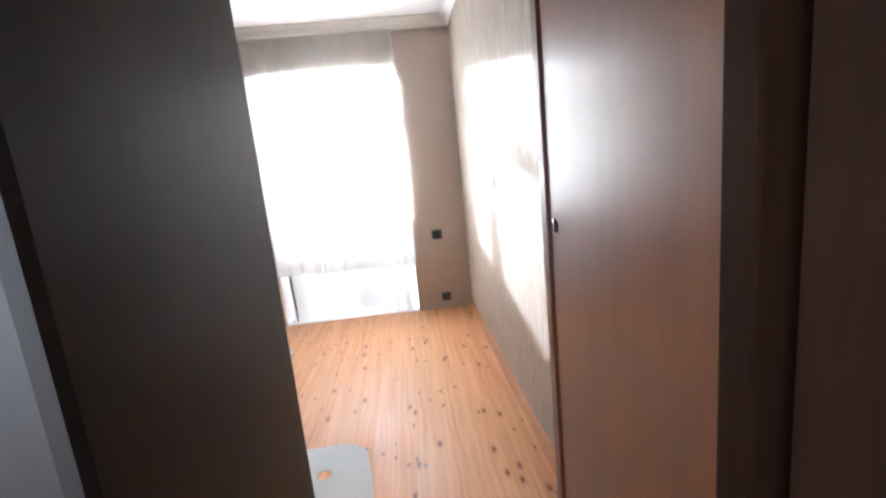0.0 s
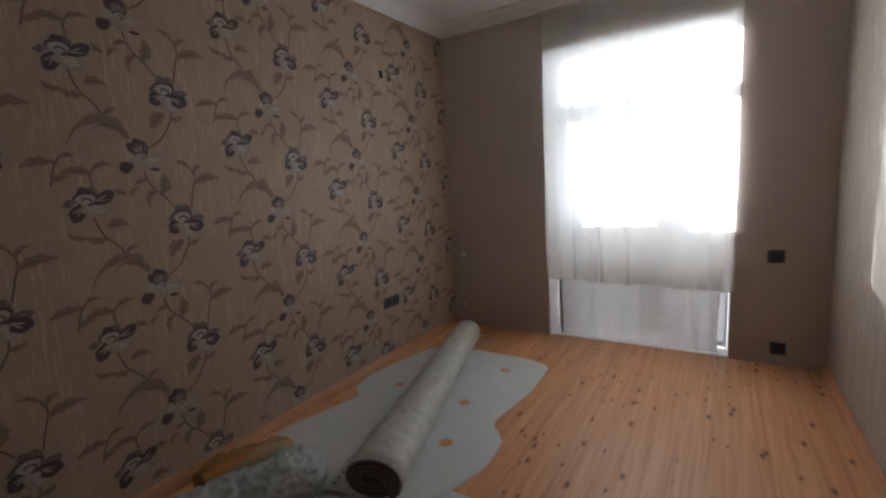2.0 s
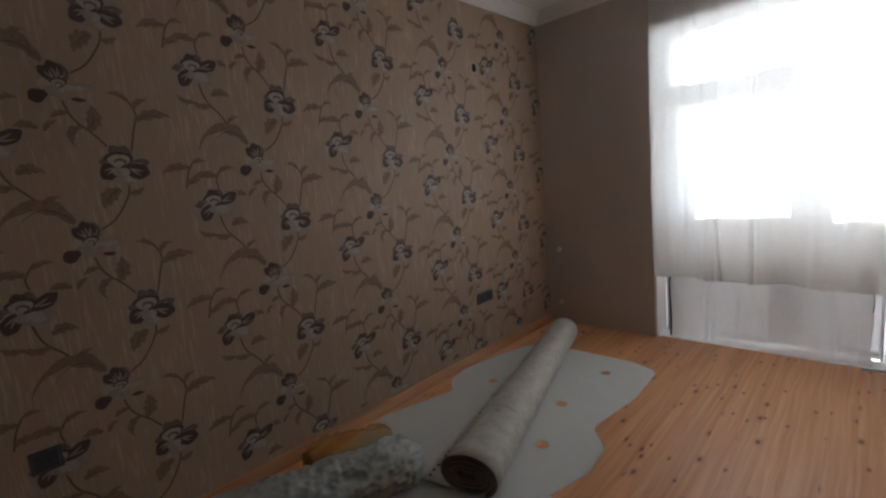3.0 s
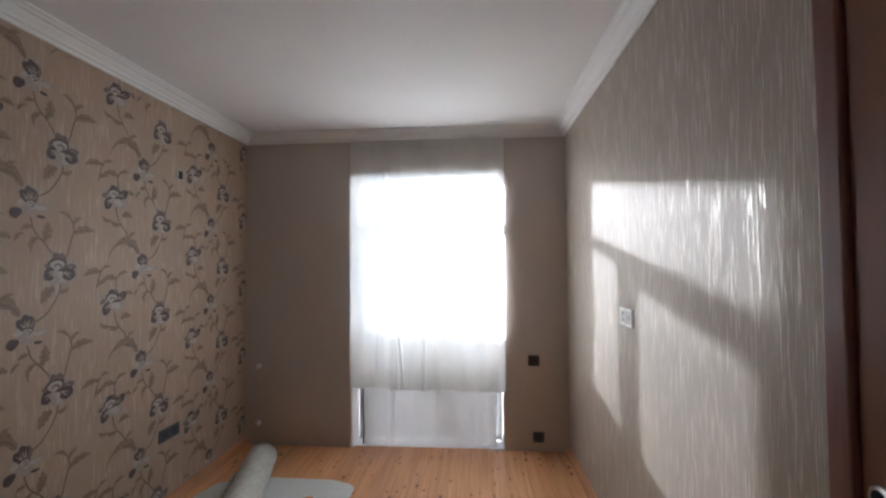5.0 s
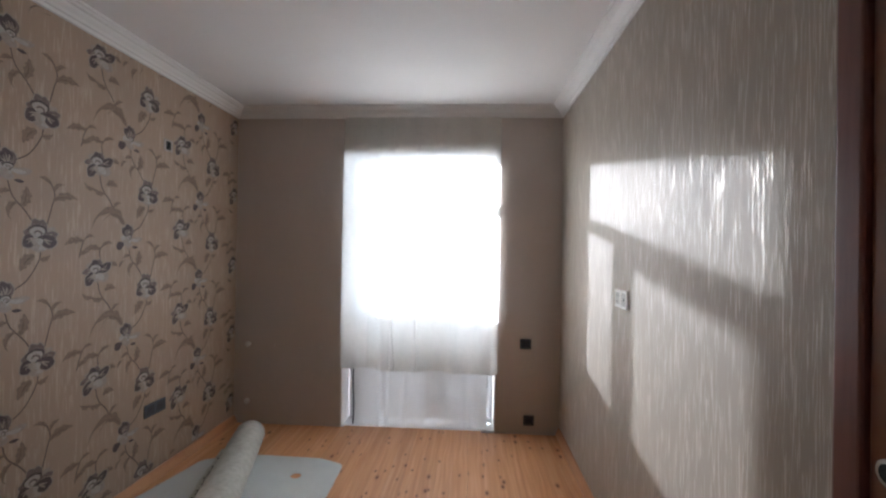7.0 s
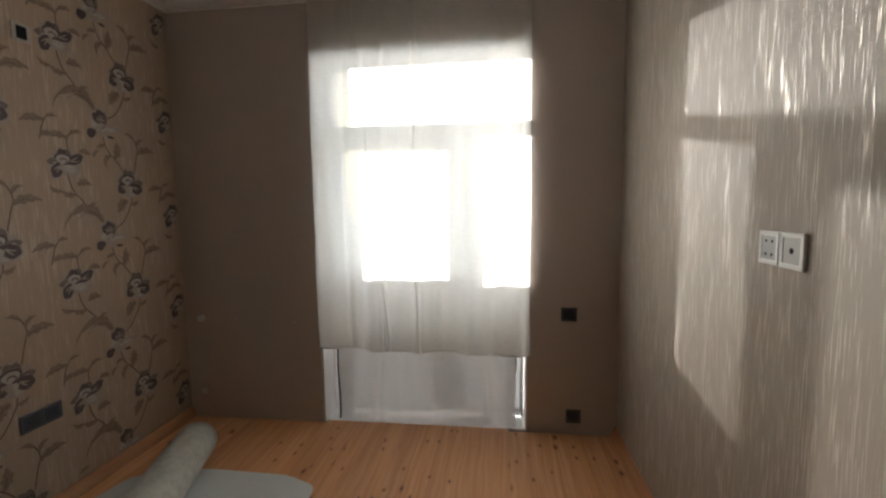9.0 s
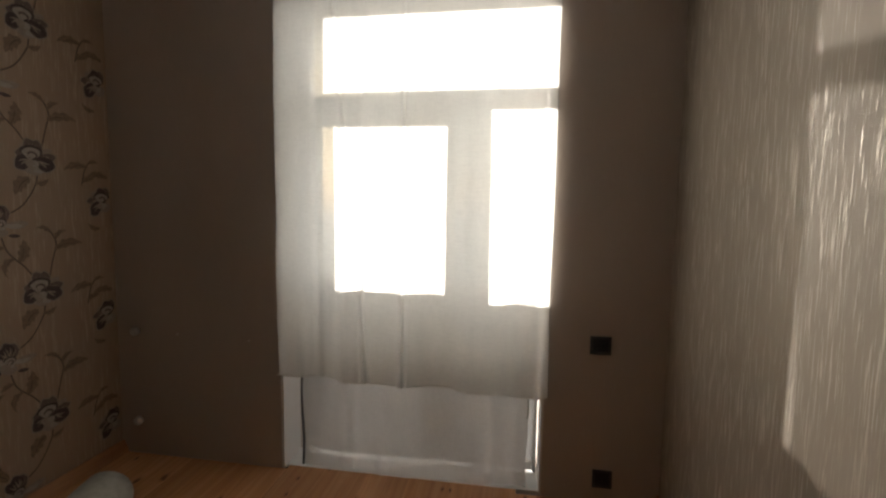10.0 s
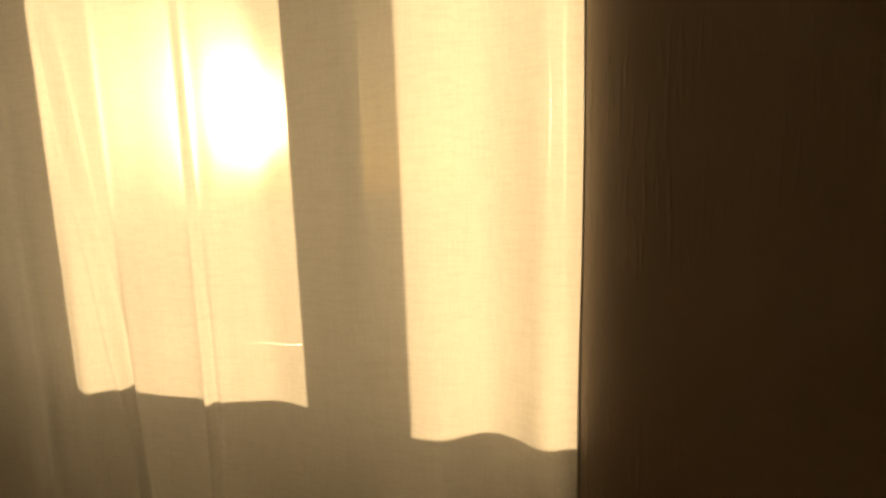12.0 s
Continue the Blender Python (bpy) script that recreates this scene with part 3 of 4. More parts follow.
for dx, ph in ((-0.006, 0.0), (0.007, 1.6)):
    bm = bmesh.new()
    tube(bm, [(dx + 0.010 * math.sin(i * 0.5 + ph) - 0.0022 * i, 0.004 * math.cos(i + ph), -0.0105 * i) for i in range(13)], 0.0023, 6)
    part("wire", bm, M_COPPER, wires, "", True)
for dx, dy in ((-0.022, -0.012), (0.012, 0.006), (0.002, -0.016)):
    bm = bmesh.new()
    tube(bm, [(-0.026, 0, -0.128), (-0.026 + dx * 0.6, dy * 0.5, -0.138), (-0.026 + dx, dy, -0.158)], 0.003, 6)
    part("wire_end", bm, M_BLACK, wires)
bm = bmesh.new()
tube(bm, [(0.004, 0, -0.012), (-0.022, -0.01, -0.016), (-0.034, -0.012, -0.006)], 0.0022, 6)
part("wire_stub", bm, M_COPPER, wires)

# ---------------------------------------------------------------- sockets and switches


def plate(name, label, category, m, width, height, rim, inner, holes, group=""):
    """A wall plate facing -y in its own axes, centred."""
    ob = thing(name, label, category, (0, 0, 0), group)
    part("cover_frame", boxes(((-width / 2, -0.009, -height / 2), (width / 2, 0, -height / 2 + 0.011)), ((-width / 2, -0.009, height / 2 - 0.011), (width / 2, 0, height / 2)),
                              ((-width / 2, -0.009, -height / 2 + 0.011), (-width / 2 + 0.011, 0, height / 2 - 0.011)), ((width / 2 - 0.011, -0.009, -height / 2 + 0.011), (width / 2, 0, height / 2 - 0.011)), bevel=0.002), rim, ob)
    part("insert", boxes(((-width / 2 + 0.011, -0.007, -height / 2 + 0.011), (width / 2 - 0.011, 0, height / 2 - 0.011)), bevel=0.0015), inner, ob)
    for hx, hz, hr in holes:
        bm = bmesh.new()
        disc(bm, (hx, -0.0065, hz), hr, (0, -1, 0), 0.0012, 12)
        part("contact_hole", bm, M_HOLE_SHADE, ob)
    ob.matrix_basis = m
    return ob


G4 = [(-0.012, 0.016, 0.004), (0.012, 0.016, 0.004), (-0.012, -0.016, 0.004), (0.012, -0.016, 0.004)]
plate("wall_socket", "white framed grey double socket on the streaked wall", "socket", pose(EAST, 2.631, 1.201, 0, 0, -90), 0.078, 0.08, M_PLASTIC, M_GREYPL, G4)
plate("aerial_socket", "white framed grey aerial outlet beside the socket", "socket", pose(EAST, 2.547, 1.201, 0, 0, -90), 0.082, 0.082, M_PLASTIC, M_GREYPL, [(0, 0, 0.007)])
plate("wall_socket", "slate-grey socket high on the window wall", "socket", pose(0.756, NORTH, 0.70), 0.086, 0.078, M_BLUEBLACK, M_BLACK, [(-0.009, 0, 0.003), (0.009, 0, 0.003)], "window wall sockets")
plate("wall_socket", "slate-grey socket low on the window wall", "socket", pose(0.787, NORTH, 0.110), 0.082, 0.078, M_BLUEBLACK, M_BLACK, [(-0.009, 0, 0.003), (0.009, 0, 0.003)], "window wall sockets")
for yy in (3.02, 3.108):
    plate("wall_socket", "dark grey socket of a pair on the floral wall", "socket", pose(WEST, yy, 0.437, 0, 0, 90), 0.087, 0.076, M_BLUEBLACK, M_BLACK, [(-0.009, 0, 0.003), (0.009, 0, 0.003)], "floral wall sockets")
plate("wall_socket", "black single socket low on the floral wall", "socket", pose(WEST, 0.652, 0.465, 0, 0, 90), 0.086, 0.078, M_BLUEBLACK, M_BLACK, [(-0.009, 0, 0.003), (0.009, 0, 0.003)], "floral wall sockets")
vent = thing("wall_outlet_box", "open outlet box with pale rim high on the floral wall", "outlet", (WEST, 3.14, 2.04))
part("rim", boxes(((0, -0.038, -0.036), (0.006, 0.038, -0.026)), ((0, -0.038, 0.026), (0.006, 0.038, 0.036)), ((0, -0.038, -0.026), (0.006, -0.022, 0.026)), ((0, 0.022, -0.026), (0.006, 0.038, 0.026)), bevel=0.001), M_PETAL_PALE, vent)
part("opening", boxes(((0, -0.022, -0.026), (0.003, 0.022, 0.026))), M_HOLE_SHADE, vent)


def stub(x, z):
    ob = thing("pipe_stub", "small brass pipe stub with white cap in the wall", "pipe stub", (x, NORTH, z), "pipe stubs")
    bm = bmesh.new()
    disc(bm, (0, 0, 0), 0.010, (0, -1, 0), 0.022, 14)
    part("brass_body", bm, M_BRASS, ob, "", True)
    bm = bmesh.new()
    disc(bm, (0.004, -0.022, 0.001), 0.021, (0.2, -1, 0), 0.016, 14)
    part("white_cap", bm, M_PLASTIC, ob, "", True)


stub(-1.454, 0.641)
stub(-1.456, 0.185)
for x, z in ((-1.24, 0.632), (-0.86, 0.622)):
    ob = thing("wall_plug", "tiny white plug in the grey wall", "wall plug", (x, NORTH, z), "wall plugs")
    bm = bmesh.new()
    disc(bm, (0, 0, 0), 0.005, (0, -1, 0), 0.003, 10)
    part("plug", bm, M_PLASTIC, ob)

# ---------------------------------------------------------------- underlay sheets


def underlay(name, label, outline, holes, z):
    """A thin flat sheet with rounded corners and round holes cut through."""
    cu = bpy.data.curves.new(name, "CURVE")
    cu.dimensions, cu.fill_mode, cu.extrude = "2D", "BOTH", 0.0012
    loops = [[(Vector(p), True) for p in outline]] + [[(Vector((hx + hr * math.cos(a), hy + hr * math.sin(a))), False) for a in [2 * math.pi * k / 20 for k in range(20)]] for hx, hy, hr in holes]
    for pts in loops:
        sp = cu.splines.new("POLY")
        out = []
        k = len(pts)
        for i, (p, corner) in enumerate(pts):
            if not corner:
                out.append(p)
                continue
            a, b_ = pts[i - 1][0] - p, pts[(i + 1) % k][0] - p
            r = min(0.05, a.length * 0.4, b_.length * 0.4)
            p0, p1 = p + a.normalized() * r, p + b_.normalized() * r
            out += [(1 - s) ** 2 * p0 + 2 * s * (1 - s) * p + s * s * p1 for s in [j / 5 for j in range(6)]]
        sp.points.add(len(out) - 1)
        for q, p in zip(sp.points, out):
            q.co = (p.x, p.y, 0, 1)
        sp.use_cyclic_u = True
    tmp = bpy.data.objects.new(name, cu)
    me = bpy.data.meshes.new_from_object(tmp)
    bpy.data.objects.remove(tmp)
    me.materials.clear()
    me.materials.append(M_UNDERLAY)
    ob = new(name, me)
    ob.location.z = z
    return tagged(ob, label, "underlay sheet")


underlay("underlay_sheet", "large grey-green underlay sheet with round holes lying on boards",
         [(-1.43, 3.34), (-1.10, 3.44), (-0.66, 3.43), (-0.49, 3.36), (-0.475, 2.97), (-0.535, 2.565), (-0.415, 2.44), (-0.395, 2.23), (-0.50, 1.87), (-0.60, 1.62), (-1.45, 1.60), (-1.52, 2.0), (-1.50, 2.12), (-1.40, 2.48), (-1.51, 2.57), (-1.55, 2.77)],
         [(-0.74, 3.188, 0.032), (-0.775, 2.692, 0.032), (-0.662, 2.297, 0.034), (-1.272, 2.718, 0.03)], 0.0022)
underlay("underlay_sheet", "small grey-green underlay piece with a round hole on boards",
         [(-0.49, 2.015), (0.11, 2.01), (0.19, 1.95), (0.235, 1.70), (0.27, 1.35), (-0.35, 1.35), (-0.46, 1.75)], [(0.012, 1.797, 0.034)], 0.0022)

# ---------------------------------------------------------------- rolled linoleum


def spiral_roll(name, label, a, b_, radius, turns, inner, flat, mats):
    """A sheet rolled into a spiral, drawn from a to b_, both on the axis."""
    a, b_ = Vector(a), Vector(b_)
    ax = (b_ - a).normalized()
    side = ax.cross(Vector((0, 0, 1))).normalized()
    ob = thing(name, label, "flooring roll", (a.x, a.y, 0.0))
    n = int(turns * 36)
    th = (radius - inner) / turns * 0.86
    bm = bmesh.new()
    secs = []
    for k in range(25):
        p = a + (b_ - a) * k / 24 - Vector((a.x, a.y, 0))
        sag = 0.003 * noise.noise((k * 0.6, 1.0, 2.0))
        ro, ri = [], []
        for i in range(n + 1):
            t = i / n
            ang = -2 * math.pi * turns * t + 2.2
            r = inner + (radius - inner) * t + sag
            sq = 1 - flat * (1 - t) * abs(math.sin(ang))
            for lst, rr in ((ro, r), (ri, r - th)):
                lst.append(bm.verts.new(p + side * rr * (1 + 0.28 * (1 - k / 24) ** 1.3) * math.cos(ang) + Vector((0, 0, 1)) * rr * math.sin(ang) * sq))
        secs.append((ro, ri))
    for k, ((o1, i1), (o2, i2)) in enumerate(zip(secs, secs[1:])):
        for i in range(n):
            if i > n - 40:
                bm.faces.new((o1[i], o1[i + 1], o2[i + 1], o2[i])).material_index = 0
            elif k in (0, 23):
                bm.faces.new((o1[i], o1[i + 1], o2[i + 1], o2[i])).material_index = 1
            if k in (0, 23) or i > n - 40:
                bm.faces.new((i1[i + 1], i1[i], i2[i], i2[i + 1])).material_index = 1
        bm.faces.new((o1[n], i1[n], i2[n], o2[n])).material_index = 1
    for o, i_ in (secs[0], secs[-1]):
        for i in range(n):
            bm.faces.new((o[i], i_[i], i_[i + 1], o[i + 1])).material_index = 2
    bmesh.ops.recalc_face_normals(bm, faces=bm.faces)
    part("rolled_sheet", bm, mats, ob, "", True)
    return ob


roll = spiral_roll("linoleum_roll", "rolled pale mottled linoleum with dark foam underside on sheet", (-0.70, 1.805, 0.107), (-1.21, 3.53, 0.107), 0.103, 4.5, 0.037, 0.70, [M_LINO, M_BACKING, M_CUTCORE])
ra, rb = Vector((-0.705, 1.80, 0)), Vector((-1.215, 3.53, 0))
rd = (rb - ra).normalized()
rs = Vector((-rd.y, rd.x, 0))
bm = bmesh.new()
NF = 40
rows = []
for i in range(NF + 1):
    p = ra + (rb - ra) * (0.01 + 0.97 * i / NF) - Vector((ra.x, ra.y, 0))
    w = 0.012 * noise.noise((i * 0.35, 4.0, 1.0))
    rows.append([bm.verts.new(p + rs * d + Vector((0, 0, z))) for d, z in ((0.06, 0.03), (0.13, 0.022), (0.235 - 0.06 * i / NF + w, 0.026), (0.235 - 0.06 * i / NF + w, 0.022), (0.13, 0.019), (0.06, 0.026))])
for r, q in zip(rows, rows[1:]):
    for k in range(6):
        bm.faces.new((r[k], r[(k + 1) % 6], q[(k + 1) % 6], q[k]))
bm.faces.new(rows[0][::-1])
bm.faces.new(rows[-1])
bmesh.ops.recalc_face_normals(bm, faces=bm.faces)
# strip of packing tape on the roll, made pale and cut to its glint
tp = ra + (rb - ra) * 0.22 - Vector((ra.x, ra.y, 0)) + Vector((0, 0, 0.107))
bt = bmesh.new()
bands = []
for d in (-0.012, 0.012):
    bands.append([bt.verts.new(tp + rd * d + rs * 0.1055 * 1.2 * math.cos(a) + Vector((0, 0, 0.1045 * math.sin(a)))) for a in [math.pi * (0.4 + 0.42 * k / 24) for k in range(25)]])
for k in range(24):
    bt.faces.new((bands[0][k], bands[0][k + 1], bands[1][k + 1], bands[1][k]))
part("tape", bt, M_TAPE, roll, "pale packing tape strip shaped to its glint", True)
flap = part("perforated_edge", bm, M_LINO, roll, "pale edge strip with a row of dark perforations")
rng = random.Random(5)
for i in range(46):
    p = ra + (rb - ra) * (0.03 + 0.93 * i / 46) - Vector((ra.x, ra.y, 0)) + rs * (0.205 - 0.05 * i / 46 + rng.uniform(-0.008, 0.008)) + Vector((0, 0, 0.0245))
    bm = bmesh.new()
    disc(bm, p, rng.uniform(0.004, 0.0075), (0, 0, 1), 0.0022, 7)
    part("perforation", bm, M_HOLE_SHADE, flap)


def crumpled_roll(name, label, category, a, b_, radius, material, seed, wrinkle, squash=1.0, pinch=0.0):
    a, b_ = Vector(a), Vector(b_)
    ax = (b_ - a).normalized()
    side = ax.cross(Vector((0, 0, 1))).normalized()
    bm = bmesh.new()
    nu, nv = 80, 110
    rings = []
    for j in range(nv + 1):
        v = j / nv
        end = min(v, 1 - v)
        k = min(1.0, (end / 0.09)) ** 0.45 if end < 0.09 else 1.0
        k = max(k, 0.02) * (1 - pinch * (2 * v - 1) ** 4)
        ring = []
        for i in range(nu):
            an = 2 * math.pi * i / nu
            q = Vector((math.cos(an) * 1.7, math.sin(an) * 1.7, v * (b_ - a).length / radius * 0.8 + seed))
            h = wrinkle * (0.7 * noise.noise(q * 1.1) + 0.7 * (0.5 - abs(noise.noise(q * 2.6))) + 0.5 * (0.4 - abs(noise.noise(q * 6))) + 0.32 * (0.35 - abs(noise.noise((q.x * 0.6, q.y * 0.6, q.z * 4.5)))) - 0.4)
            r = radius * k * (1 + h)
            p = a + (b_ - a) * v + side * r * math.cos(an) + Vector((0, 0, 1)) * r * math.sin(an) * squash
            p.z = max(p.z, 0.006)
            ring.append(bm.verts.new(p - Vector((a.x, a.y, 0))))
        rings.append(ring)
    for r, q in zip(rings, rings[1:]):
        for i in range(nu):
            bm.faces.new((r[i], r[(i + 1) % nu], q[(i + 1) % nu], q[i]))
    bm.faces.new(rings[0][::-1])
    bm.faces.new(rings[-1])
    bmesh.ops.recalc_face_normals(bm, faces=bm.faces)
    ob = thing(name, label, category, (a.x, a.y, 0))
    part("plastic_film", bm, material, ob, "", True)
    return ob


wrapped = crumpled_roll("wrapped_roll", "roll wrapped in crumpled blue-grey plastic film on the floor", "wrapped roll", (-0.95, 1.80, 0.11), (-1.27, 0.95, 0.11), 0.11, M_BLUEFILM, 3.0, 0.26)
bm = bmesh.new()
tube(bm, [(-0.02, -0.06, 0.082), (-0.30, -0.80, 0.082)], 0.066, 28)
part("inner_roll", bm, M_LINO, wrapped, "pale rolled sheet inside the film", True)
bag = crumpled_roll("plastic_bag", "crumpled translucent orange plastic bag with a knotted end by the wall", "bag", (-1.29, 1.90, 0.05), (-1.455, 1.50, 0.05), 0.085, M_ORANGE, 9.0, 0.55, 0.62, 0.35)
# twisted and tied neck of the bag
rk = random.Random(4)
for q in range(6):
    bm = bmesh.new()
    x0, y0 = rk.uniform(-0.02, 0.02), rk.uniform(-0.02, 0.02)
    tube(bm, [(-0.125 + x0 * (1 - t) + 0.012 * math.sin(q + 5 * t), -0.405 + y0 * (1 - t) + 0.012 * math.cos(q + 5 * t), 0.10 - 0.085 * t) for t in [k / 10 for k in range(11)]], 0.007, 6)
    part("knotted_strand", bm, M_ORANGE, bag, "", True)

# ---------------------------------------------------------------- printed flowers on the west wall
MATS = [M_PETAL_DARK, M_PETAL_MID, M_PETAL_PALE, M_LEAF, M_STEM, M_PETAL_RIM]
pr = bmesh.new()


def inside(u, v):
    return SOUTH + 0.01 < u < NORTH - 0.004 and 0.062 < v < TOP - 0.082


def blob(u, v, angle, length, width, mi, lift, curl=0.0, notch=0.0, blunt=False):
    """A petal or leaf printed on the wall: root at (u, v), pointing at the angle."""
    n = 14 if notch > 0.1 else 7
    left, right = [], []
    for i in range(n + 1):
        t = i / n
        bend = curl * t * t
        d = Vector((math.cos(angle + bend), math.sin(angle + bend)))
        w = width * 0.5 * (math.sin(math.pi * min(0.985, 0.05 + 0.94 * t ** (1.5 if blunt else 1.0))) ** (0.55 if blunt else 0.8)) * (1 + notch * math.sin(t * 21))
        c = Vector((u, v)) + d * length * t
        s = Vector((-d.y, d.x)) * w
        left.append(c + s)
        right.append(c - s)
    pts = left + right[::-1]
    if not all(inside(p.x, p.y) for p in pts):
        return
    x = WEST + 0.0008 + lift * 0.00022
    vl = [pr.verts.new((x, p.x, p.y)) for p in left]
    vr = [pr.verts.new((x, p.x, p.y)) for p in right]
    for i in range(n):
        pr.faces.new((vl[i], vr[i], vr[i + 1], vl[i + 1])).material_index = mi


def vine(pts, w, lift=0):
    """A thin printed stem through the points."""
    ps = [Vector(p) for p in pts]
    fine = []
    for i in range(len(ps) - 1):
        a, b_, c, d = ps[max(i - 1, 0)], ps[i], ps[i + 1], ps[min(i + 2, len(ps) - 1)]
        for s in range(6):
            t = s / 6
            fine.append(0.5 * (2 * b_ + (c - a) * t + (2 * a - 5 * b_ + 4 * c - d) * t * t + (3 * b_ - a - 3 * c + d) * t ** 3))
    fine.append(ps[-1])
    if not all(inside(p.x, p.y) for p in fine):
        return
    prev = None
    for i, p in enumerate(fine):
        q = fine[min(i + 1, len(fine) - 1)] - fine[max(i - 1, 0)]
        s = Vector((-q.y, q.x)).normalized() * w
        cur = [pr.verts.new((WEST + 0.0008 + lift * 0.0002, e.x, e.y)) for e in (p + s, p - s)]
        if prev:
            pr.faces.new((prev[0], prev[1], cur[1], cur[0])).material_index = 4
        prev = cur


def petals(u, v, s, spec):
    """Petals as (angle, length, width, tone, lift), each with a pale printed rim."""
    for ang, ln, wd, mi, lift in spec:
        if mi < 2:
            blob(u, v, radians(ang), ln * 1.07 * s, wd * 1.16 * s, 5, lift - 0.5, 0.15, 0.06, True)
        blob(u, v, radians(ang), ln * s, wd * s, mi, lift, 0.15, 0.06, True)
        if mi < 2 and ln > 0.06:        # silver streaks along the petal
            for d in (-14, 10):
                blob(u + 0.25 * ln * s * math.cos(radians(ang)), v + 0.25 * ln * s * math.sin(radians(ang)), radians(ang + d), ln * 0.5 * s, wd * 0.12 * s, 5, lift + 0.3, 0.1)


def cup(u, v, s):
    """The rolled heart of a flower: a pale bowl in a dark outline."""
    for ang, ln, wd, mi, lift in ((90, 0.046, 0.070, 0, 5.0), (92, 0.038, 0.056, 2, 5.5), (80, 0.027, 0.032, 1, 6.0), (85, 0.020, 0.022, 2, 6.5), (-60, 0.026, 0.026, 2, 5.6), (-125, 0.028, 0.026, 5, 5.6), (20, 0.016, 0.009, 0, 7.0)):
        blob(u, v - 0.012 * s, radians(ang), ln * s, wd * s, mi, lift, 0.1, 0.0, True)


def open_flower(u, v, s=1.0):
    """Full peony: dark side petals, pale skirt below."""
    petals(u, v, s, ((-95, 0.075, 0.085, 5, 1.5), (-70, 0.070, 0.060, 2, 1.8), (-125, 0.066, 0.055, 5, 2.0), (70, 0.078, 0.046, 1, 2.0), (100, 0.082, 0.05, 1, 2.2), (128, 0.07, 0.044, 5, 2.1),
                      (158, 0.074, 0.042, 1, 2.6), (202, 0.086, 0.060, 0, 3.0), (20, 0.088, 0.040, 5, 2.5), (0, 0.092, 0.042, 1, 2.9), (-30, 0.092, 0.064, 0, 3.4)))
    cup(u - 0.008 * s, v + 0.008 * s, s * 1.35)


def wide_flower(u, v, s=1.0):
    """Peony seen from the side: one petal thrown up, one hanging."""
    petals(u, v, s, ((-75, 0.062, 0.07, 5, 1.5), (-35, 0.094, 0.066, 5, 2.0), (-48, 0.07, 0.04, 2, 2.4), (62, 0.07, 0.044, 1, 2.0), (95, 0.066, 0.05, 0, 2.2), (140, 0.072, 0.046, 5, 2.1),
                      (175, 0.086, 0.034, 1, 2.5), (222, 0.096, 0.056, 0, 3.2), (200, 0.07, 0.03, 2, 3.0), (14, 0.108, 0.050, 0, 3.4)))
    cup(u - 0.004 * s, v + 0.004 * s, s * 1.25)


def bud_flower(u, v, s=1.0):
    """Half-open flower with a dark bud hanging beside it."""
    petals(u, v, s, ((70, 0.078, 0.044, 1, 2.0), (92, 0.086, 0.05, 0, 2.3), (118, 0.078, 0.046, 0, 2.2), (-6, 0.106, 0.034, 5, 2.5), (-12, 0.08, 0.020, 2, 2.8), (-100, 0.05, 0.06, 5, 1.8), (170, 0.06, 0.04, 2, 2.2), (208, 0.075, 0.03, 5, 2.4)))
    blob(u - 0.038 * s, v - 0.028 * s, radians(200), 0.056 * s, 0.048 * s, 0, 4.0, 0.1, 0.0, True)
    blob(u + 0.026 * s, v - 0.046 * s, radians(-4), 0.045 * s, 0.016 * s, 0, 4.0)
    cup(u, v + 0.002, s * 0.72)


def leaf(u, v, ang, ln, wd, curl):
    ln, wd = ln * 1.05, wd * 0.9
    blob(u, v, radians(ang), ln, wd, 3, 1, curl, 0.22)
    blob(u, v, radians(ang), ln * 0.75, wd * 0.1, 4, 2, curl)


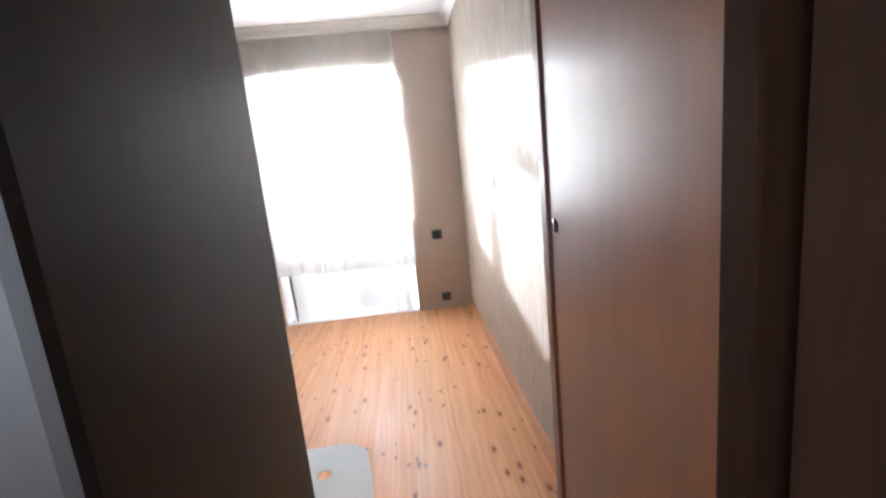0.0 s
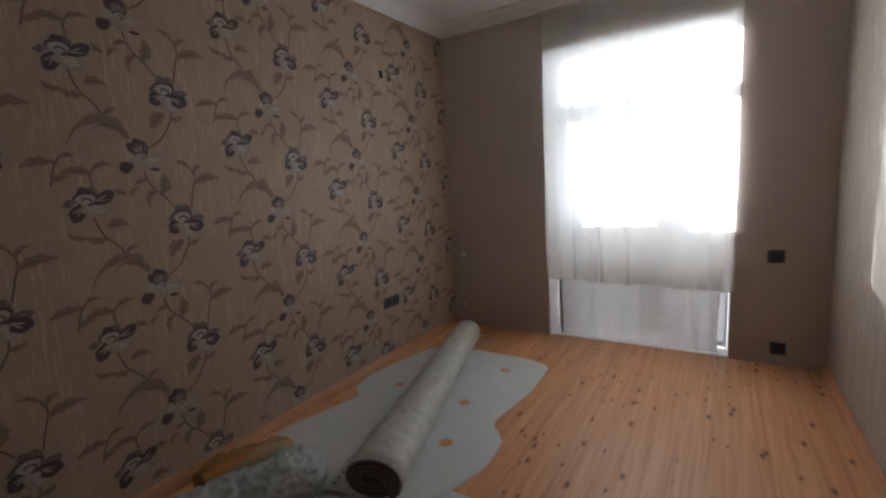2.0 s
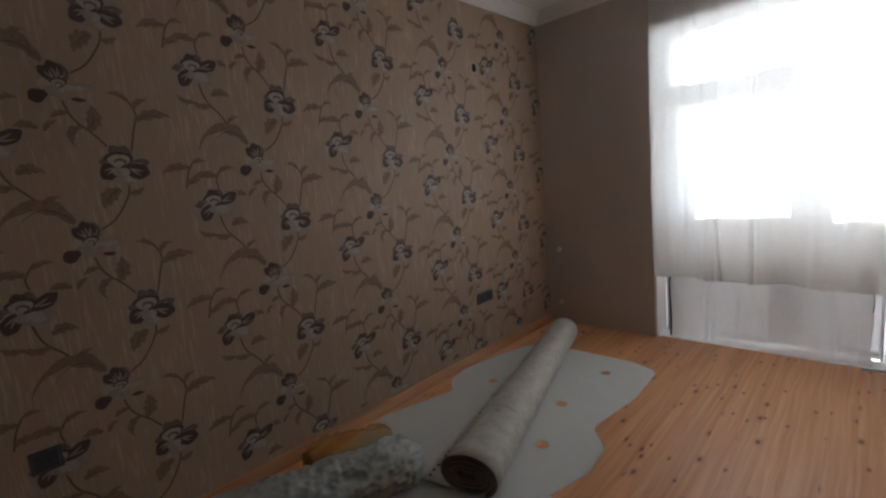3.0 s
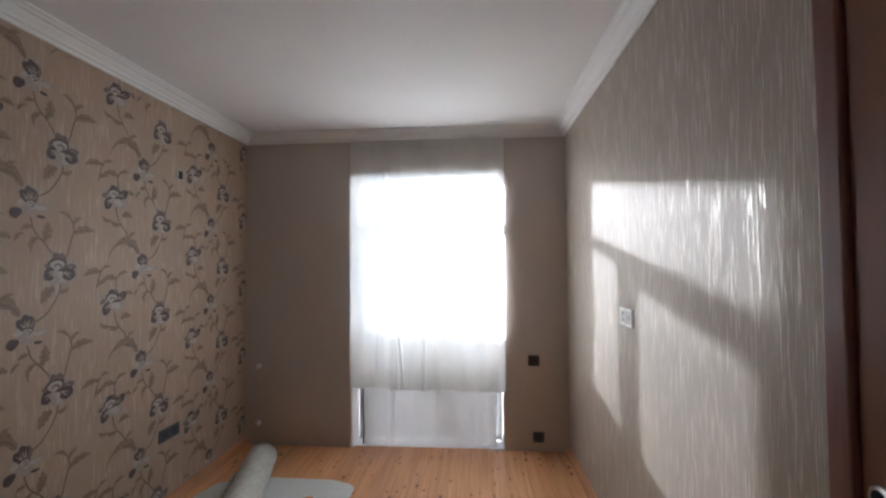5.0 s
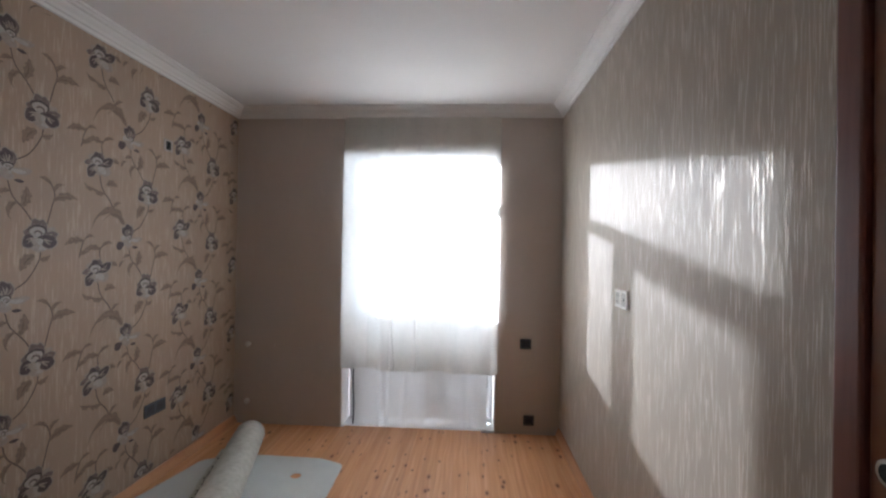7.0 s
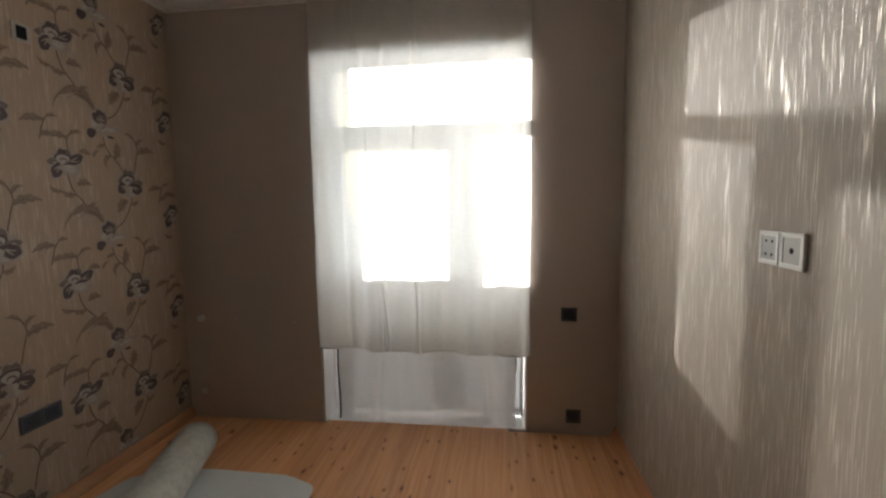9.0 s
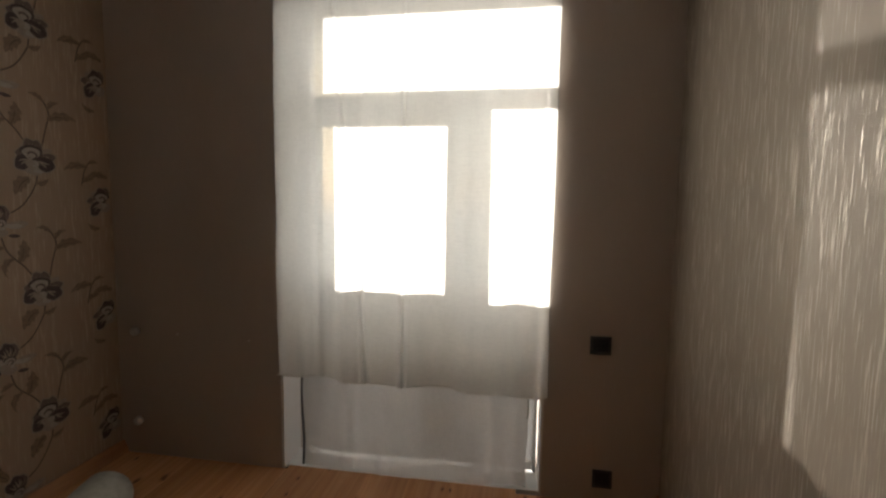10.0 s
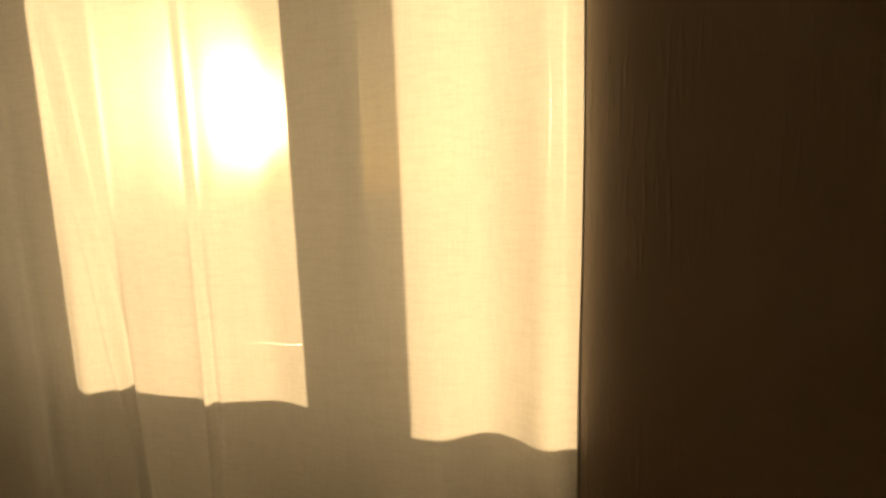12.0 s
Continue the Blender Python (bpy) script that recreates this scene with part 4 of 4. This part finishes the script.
for k in range(-2, 6):
    for j in range(-1, 6):
        alt = -0.272 if k % 2 else 0.0
        ua, va = 1.03 + 0.648 * k, 0.903 + alt + 0.544 * (j - 1)
        open_flower(ua, va, 0.95)
        vine([(ua + 0.01, va - 0.05), (ua + 0.0, va - 0.11), (ua - 0.05, va - 0.19), (ua - 0.10, va - 0.225)], 0.0032)
        vine([(ua + 0.035, va + 0.05), (ua + 0.055, va + 0.13), (ua + 0.07, va + 0.19), (ua + 0.045, va + 0.25)], 0.0032)
        leaf(ua + 0.062, va + 0.165, 28, 0.12, 0.042, -0.35)
        leaf(ua + 0.066, va + 0.205, 70, 0.06, 0.024, -0.6)
        leaf(ua + 0.05, va + 0.235, 130, 0.06, 0.022, 0.5)
        vine([(ua + 0.20, va - 0.10), (ua + 0.215, va - 0.04), (ua + 0.235, va + 0.0)], 0.003)
        leaf(ua + 0.225, va - 0.015, 172, 0.10, 0.036, 0.35)
        leaf(ua + 0.235, va + 0.0, 35, 0.05, 0.020, -0.5)
        leaf(ua + 0.205, va - 0.085, 40, 0.055, 0.028, -0.4)
        leaf(ua - 0.215, va + 0.13, 150, 0.06, 0.03, 0.5)
        leaf(ua - 0.20, va + 0.12, 70, 0.05, 0.02, -0.5)
        leaf(ua - 0.02, va - 0.085, 205, 0.085, 0.055, 0.4)
        leaf(ua + 0.0, va - 0.10, -10, 0.055, 0.026, 0.5)
        uc, vc = 0.893 + 0.648 * k, 0.633 - alt - (0.0 if k % 2 == 0 else 0.544) + 0.544 * (j - 1)
        bud_flower(uc, vc, 0.95)
        leaf(uc - 0.035, vc + 0.075, 122, 0.20, 0.058, 1.15)
        vine([(uc + 0.0, vc - 0.05), (uc + 0.02, vc - 0.11), (uc + 0.075, vc - 0.17), (uc + 0.11, vc - 0.22)], 0.0032)
        leaf(uc + 0.06, vc - 0.15, 62, 0.085, 0.05, 0.3)
        leaf(uc + 0.01, vc - 0.09, 178, 0.05, 0.024, 0.4)
        leaf(uc + 0.04, vc - 0.135, 200, 0.075, 0.03, 0.9)
        ub, vb = 1.330 + 0.648 * k, 0.735 + (0.25 if k % 2 else 0.0) + 0.544 * (j - 1)
        wide_flower(ub, vb, 0.92)
        vine([(ub + 0.01, vb - 0.05), (ub + 0.03, vb - 0.12), (ub + 0.08, vb - 0.18), (ub + 0.10, vb - 0.22)], 0.0034)
        leaf(ub + 0.05, vb - 0.14, 195, 0.08, 0.03, -0.5)
        leaf(ub + 0.10, vb - 0.215, 60, 0.06, 0.022, -0.5)
        leaf(ub + 0.055, vb - 0.10, 35, 0.07, 0.04, -0.6)
        leaf(ub - 0.02, vb - 0.13, 185, 0.06, 0.025, -0.5)
        vine([(ub + 0.03, vb + 0.05), (ub + 0.02, vb + 0.10), (ub + 0.05, vb + 0.15)], 0.003)
        leaf(ub + 0.03, vb + 0.11, 160, 0.10, 0.034, 0.4)
        leaf(ub + 0.04, vb + 0.13, 40, 0.06, 0.022, -0.5)
flowers = part("wallpaper_print", pr, MATS, wall_west, "plum and silver flowers with brown leaves")
tagged(flowers, kind="stuff")

# ---------------------------------------------------------------- outside
structure("ground", boxes(((-900, -900, -9.2), (900, 900, -9.0))), M_GROUND, "pale dusty ground far below the window", "ground")

# ---------------------------------------------------------------- floor boards
BW = 0.1
plank_me = {}
nb = int(round((EAST - WEST) / BW))
bw = (EAST - WEST) / nb
for i in range(nb):
    x0 = WEST + i * bw
    wide = WL + 0.012 <= x0 and x0 + bw <= WR - 0.008
    key = wide
    if key not in plank_me:
        bm = boxes(((0.0002, 0, -0.02), (bw - 0.0002, NORTH + 0.78 + (0.028 if wide else -0.002), 0.0)), bevel=0.0005)
        me = bpy.data.meshes.new("plank")
        bm.to_mesh(me)
        bm.free()
        me.materials.append(M_PINE)
        plank_me[key] = me
    ob = new("plank", plank_me[key])
    ob.location = (x0, -0.779, 0)
    ob.parent = floor
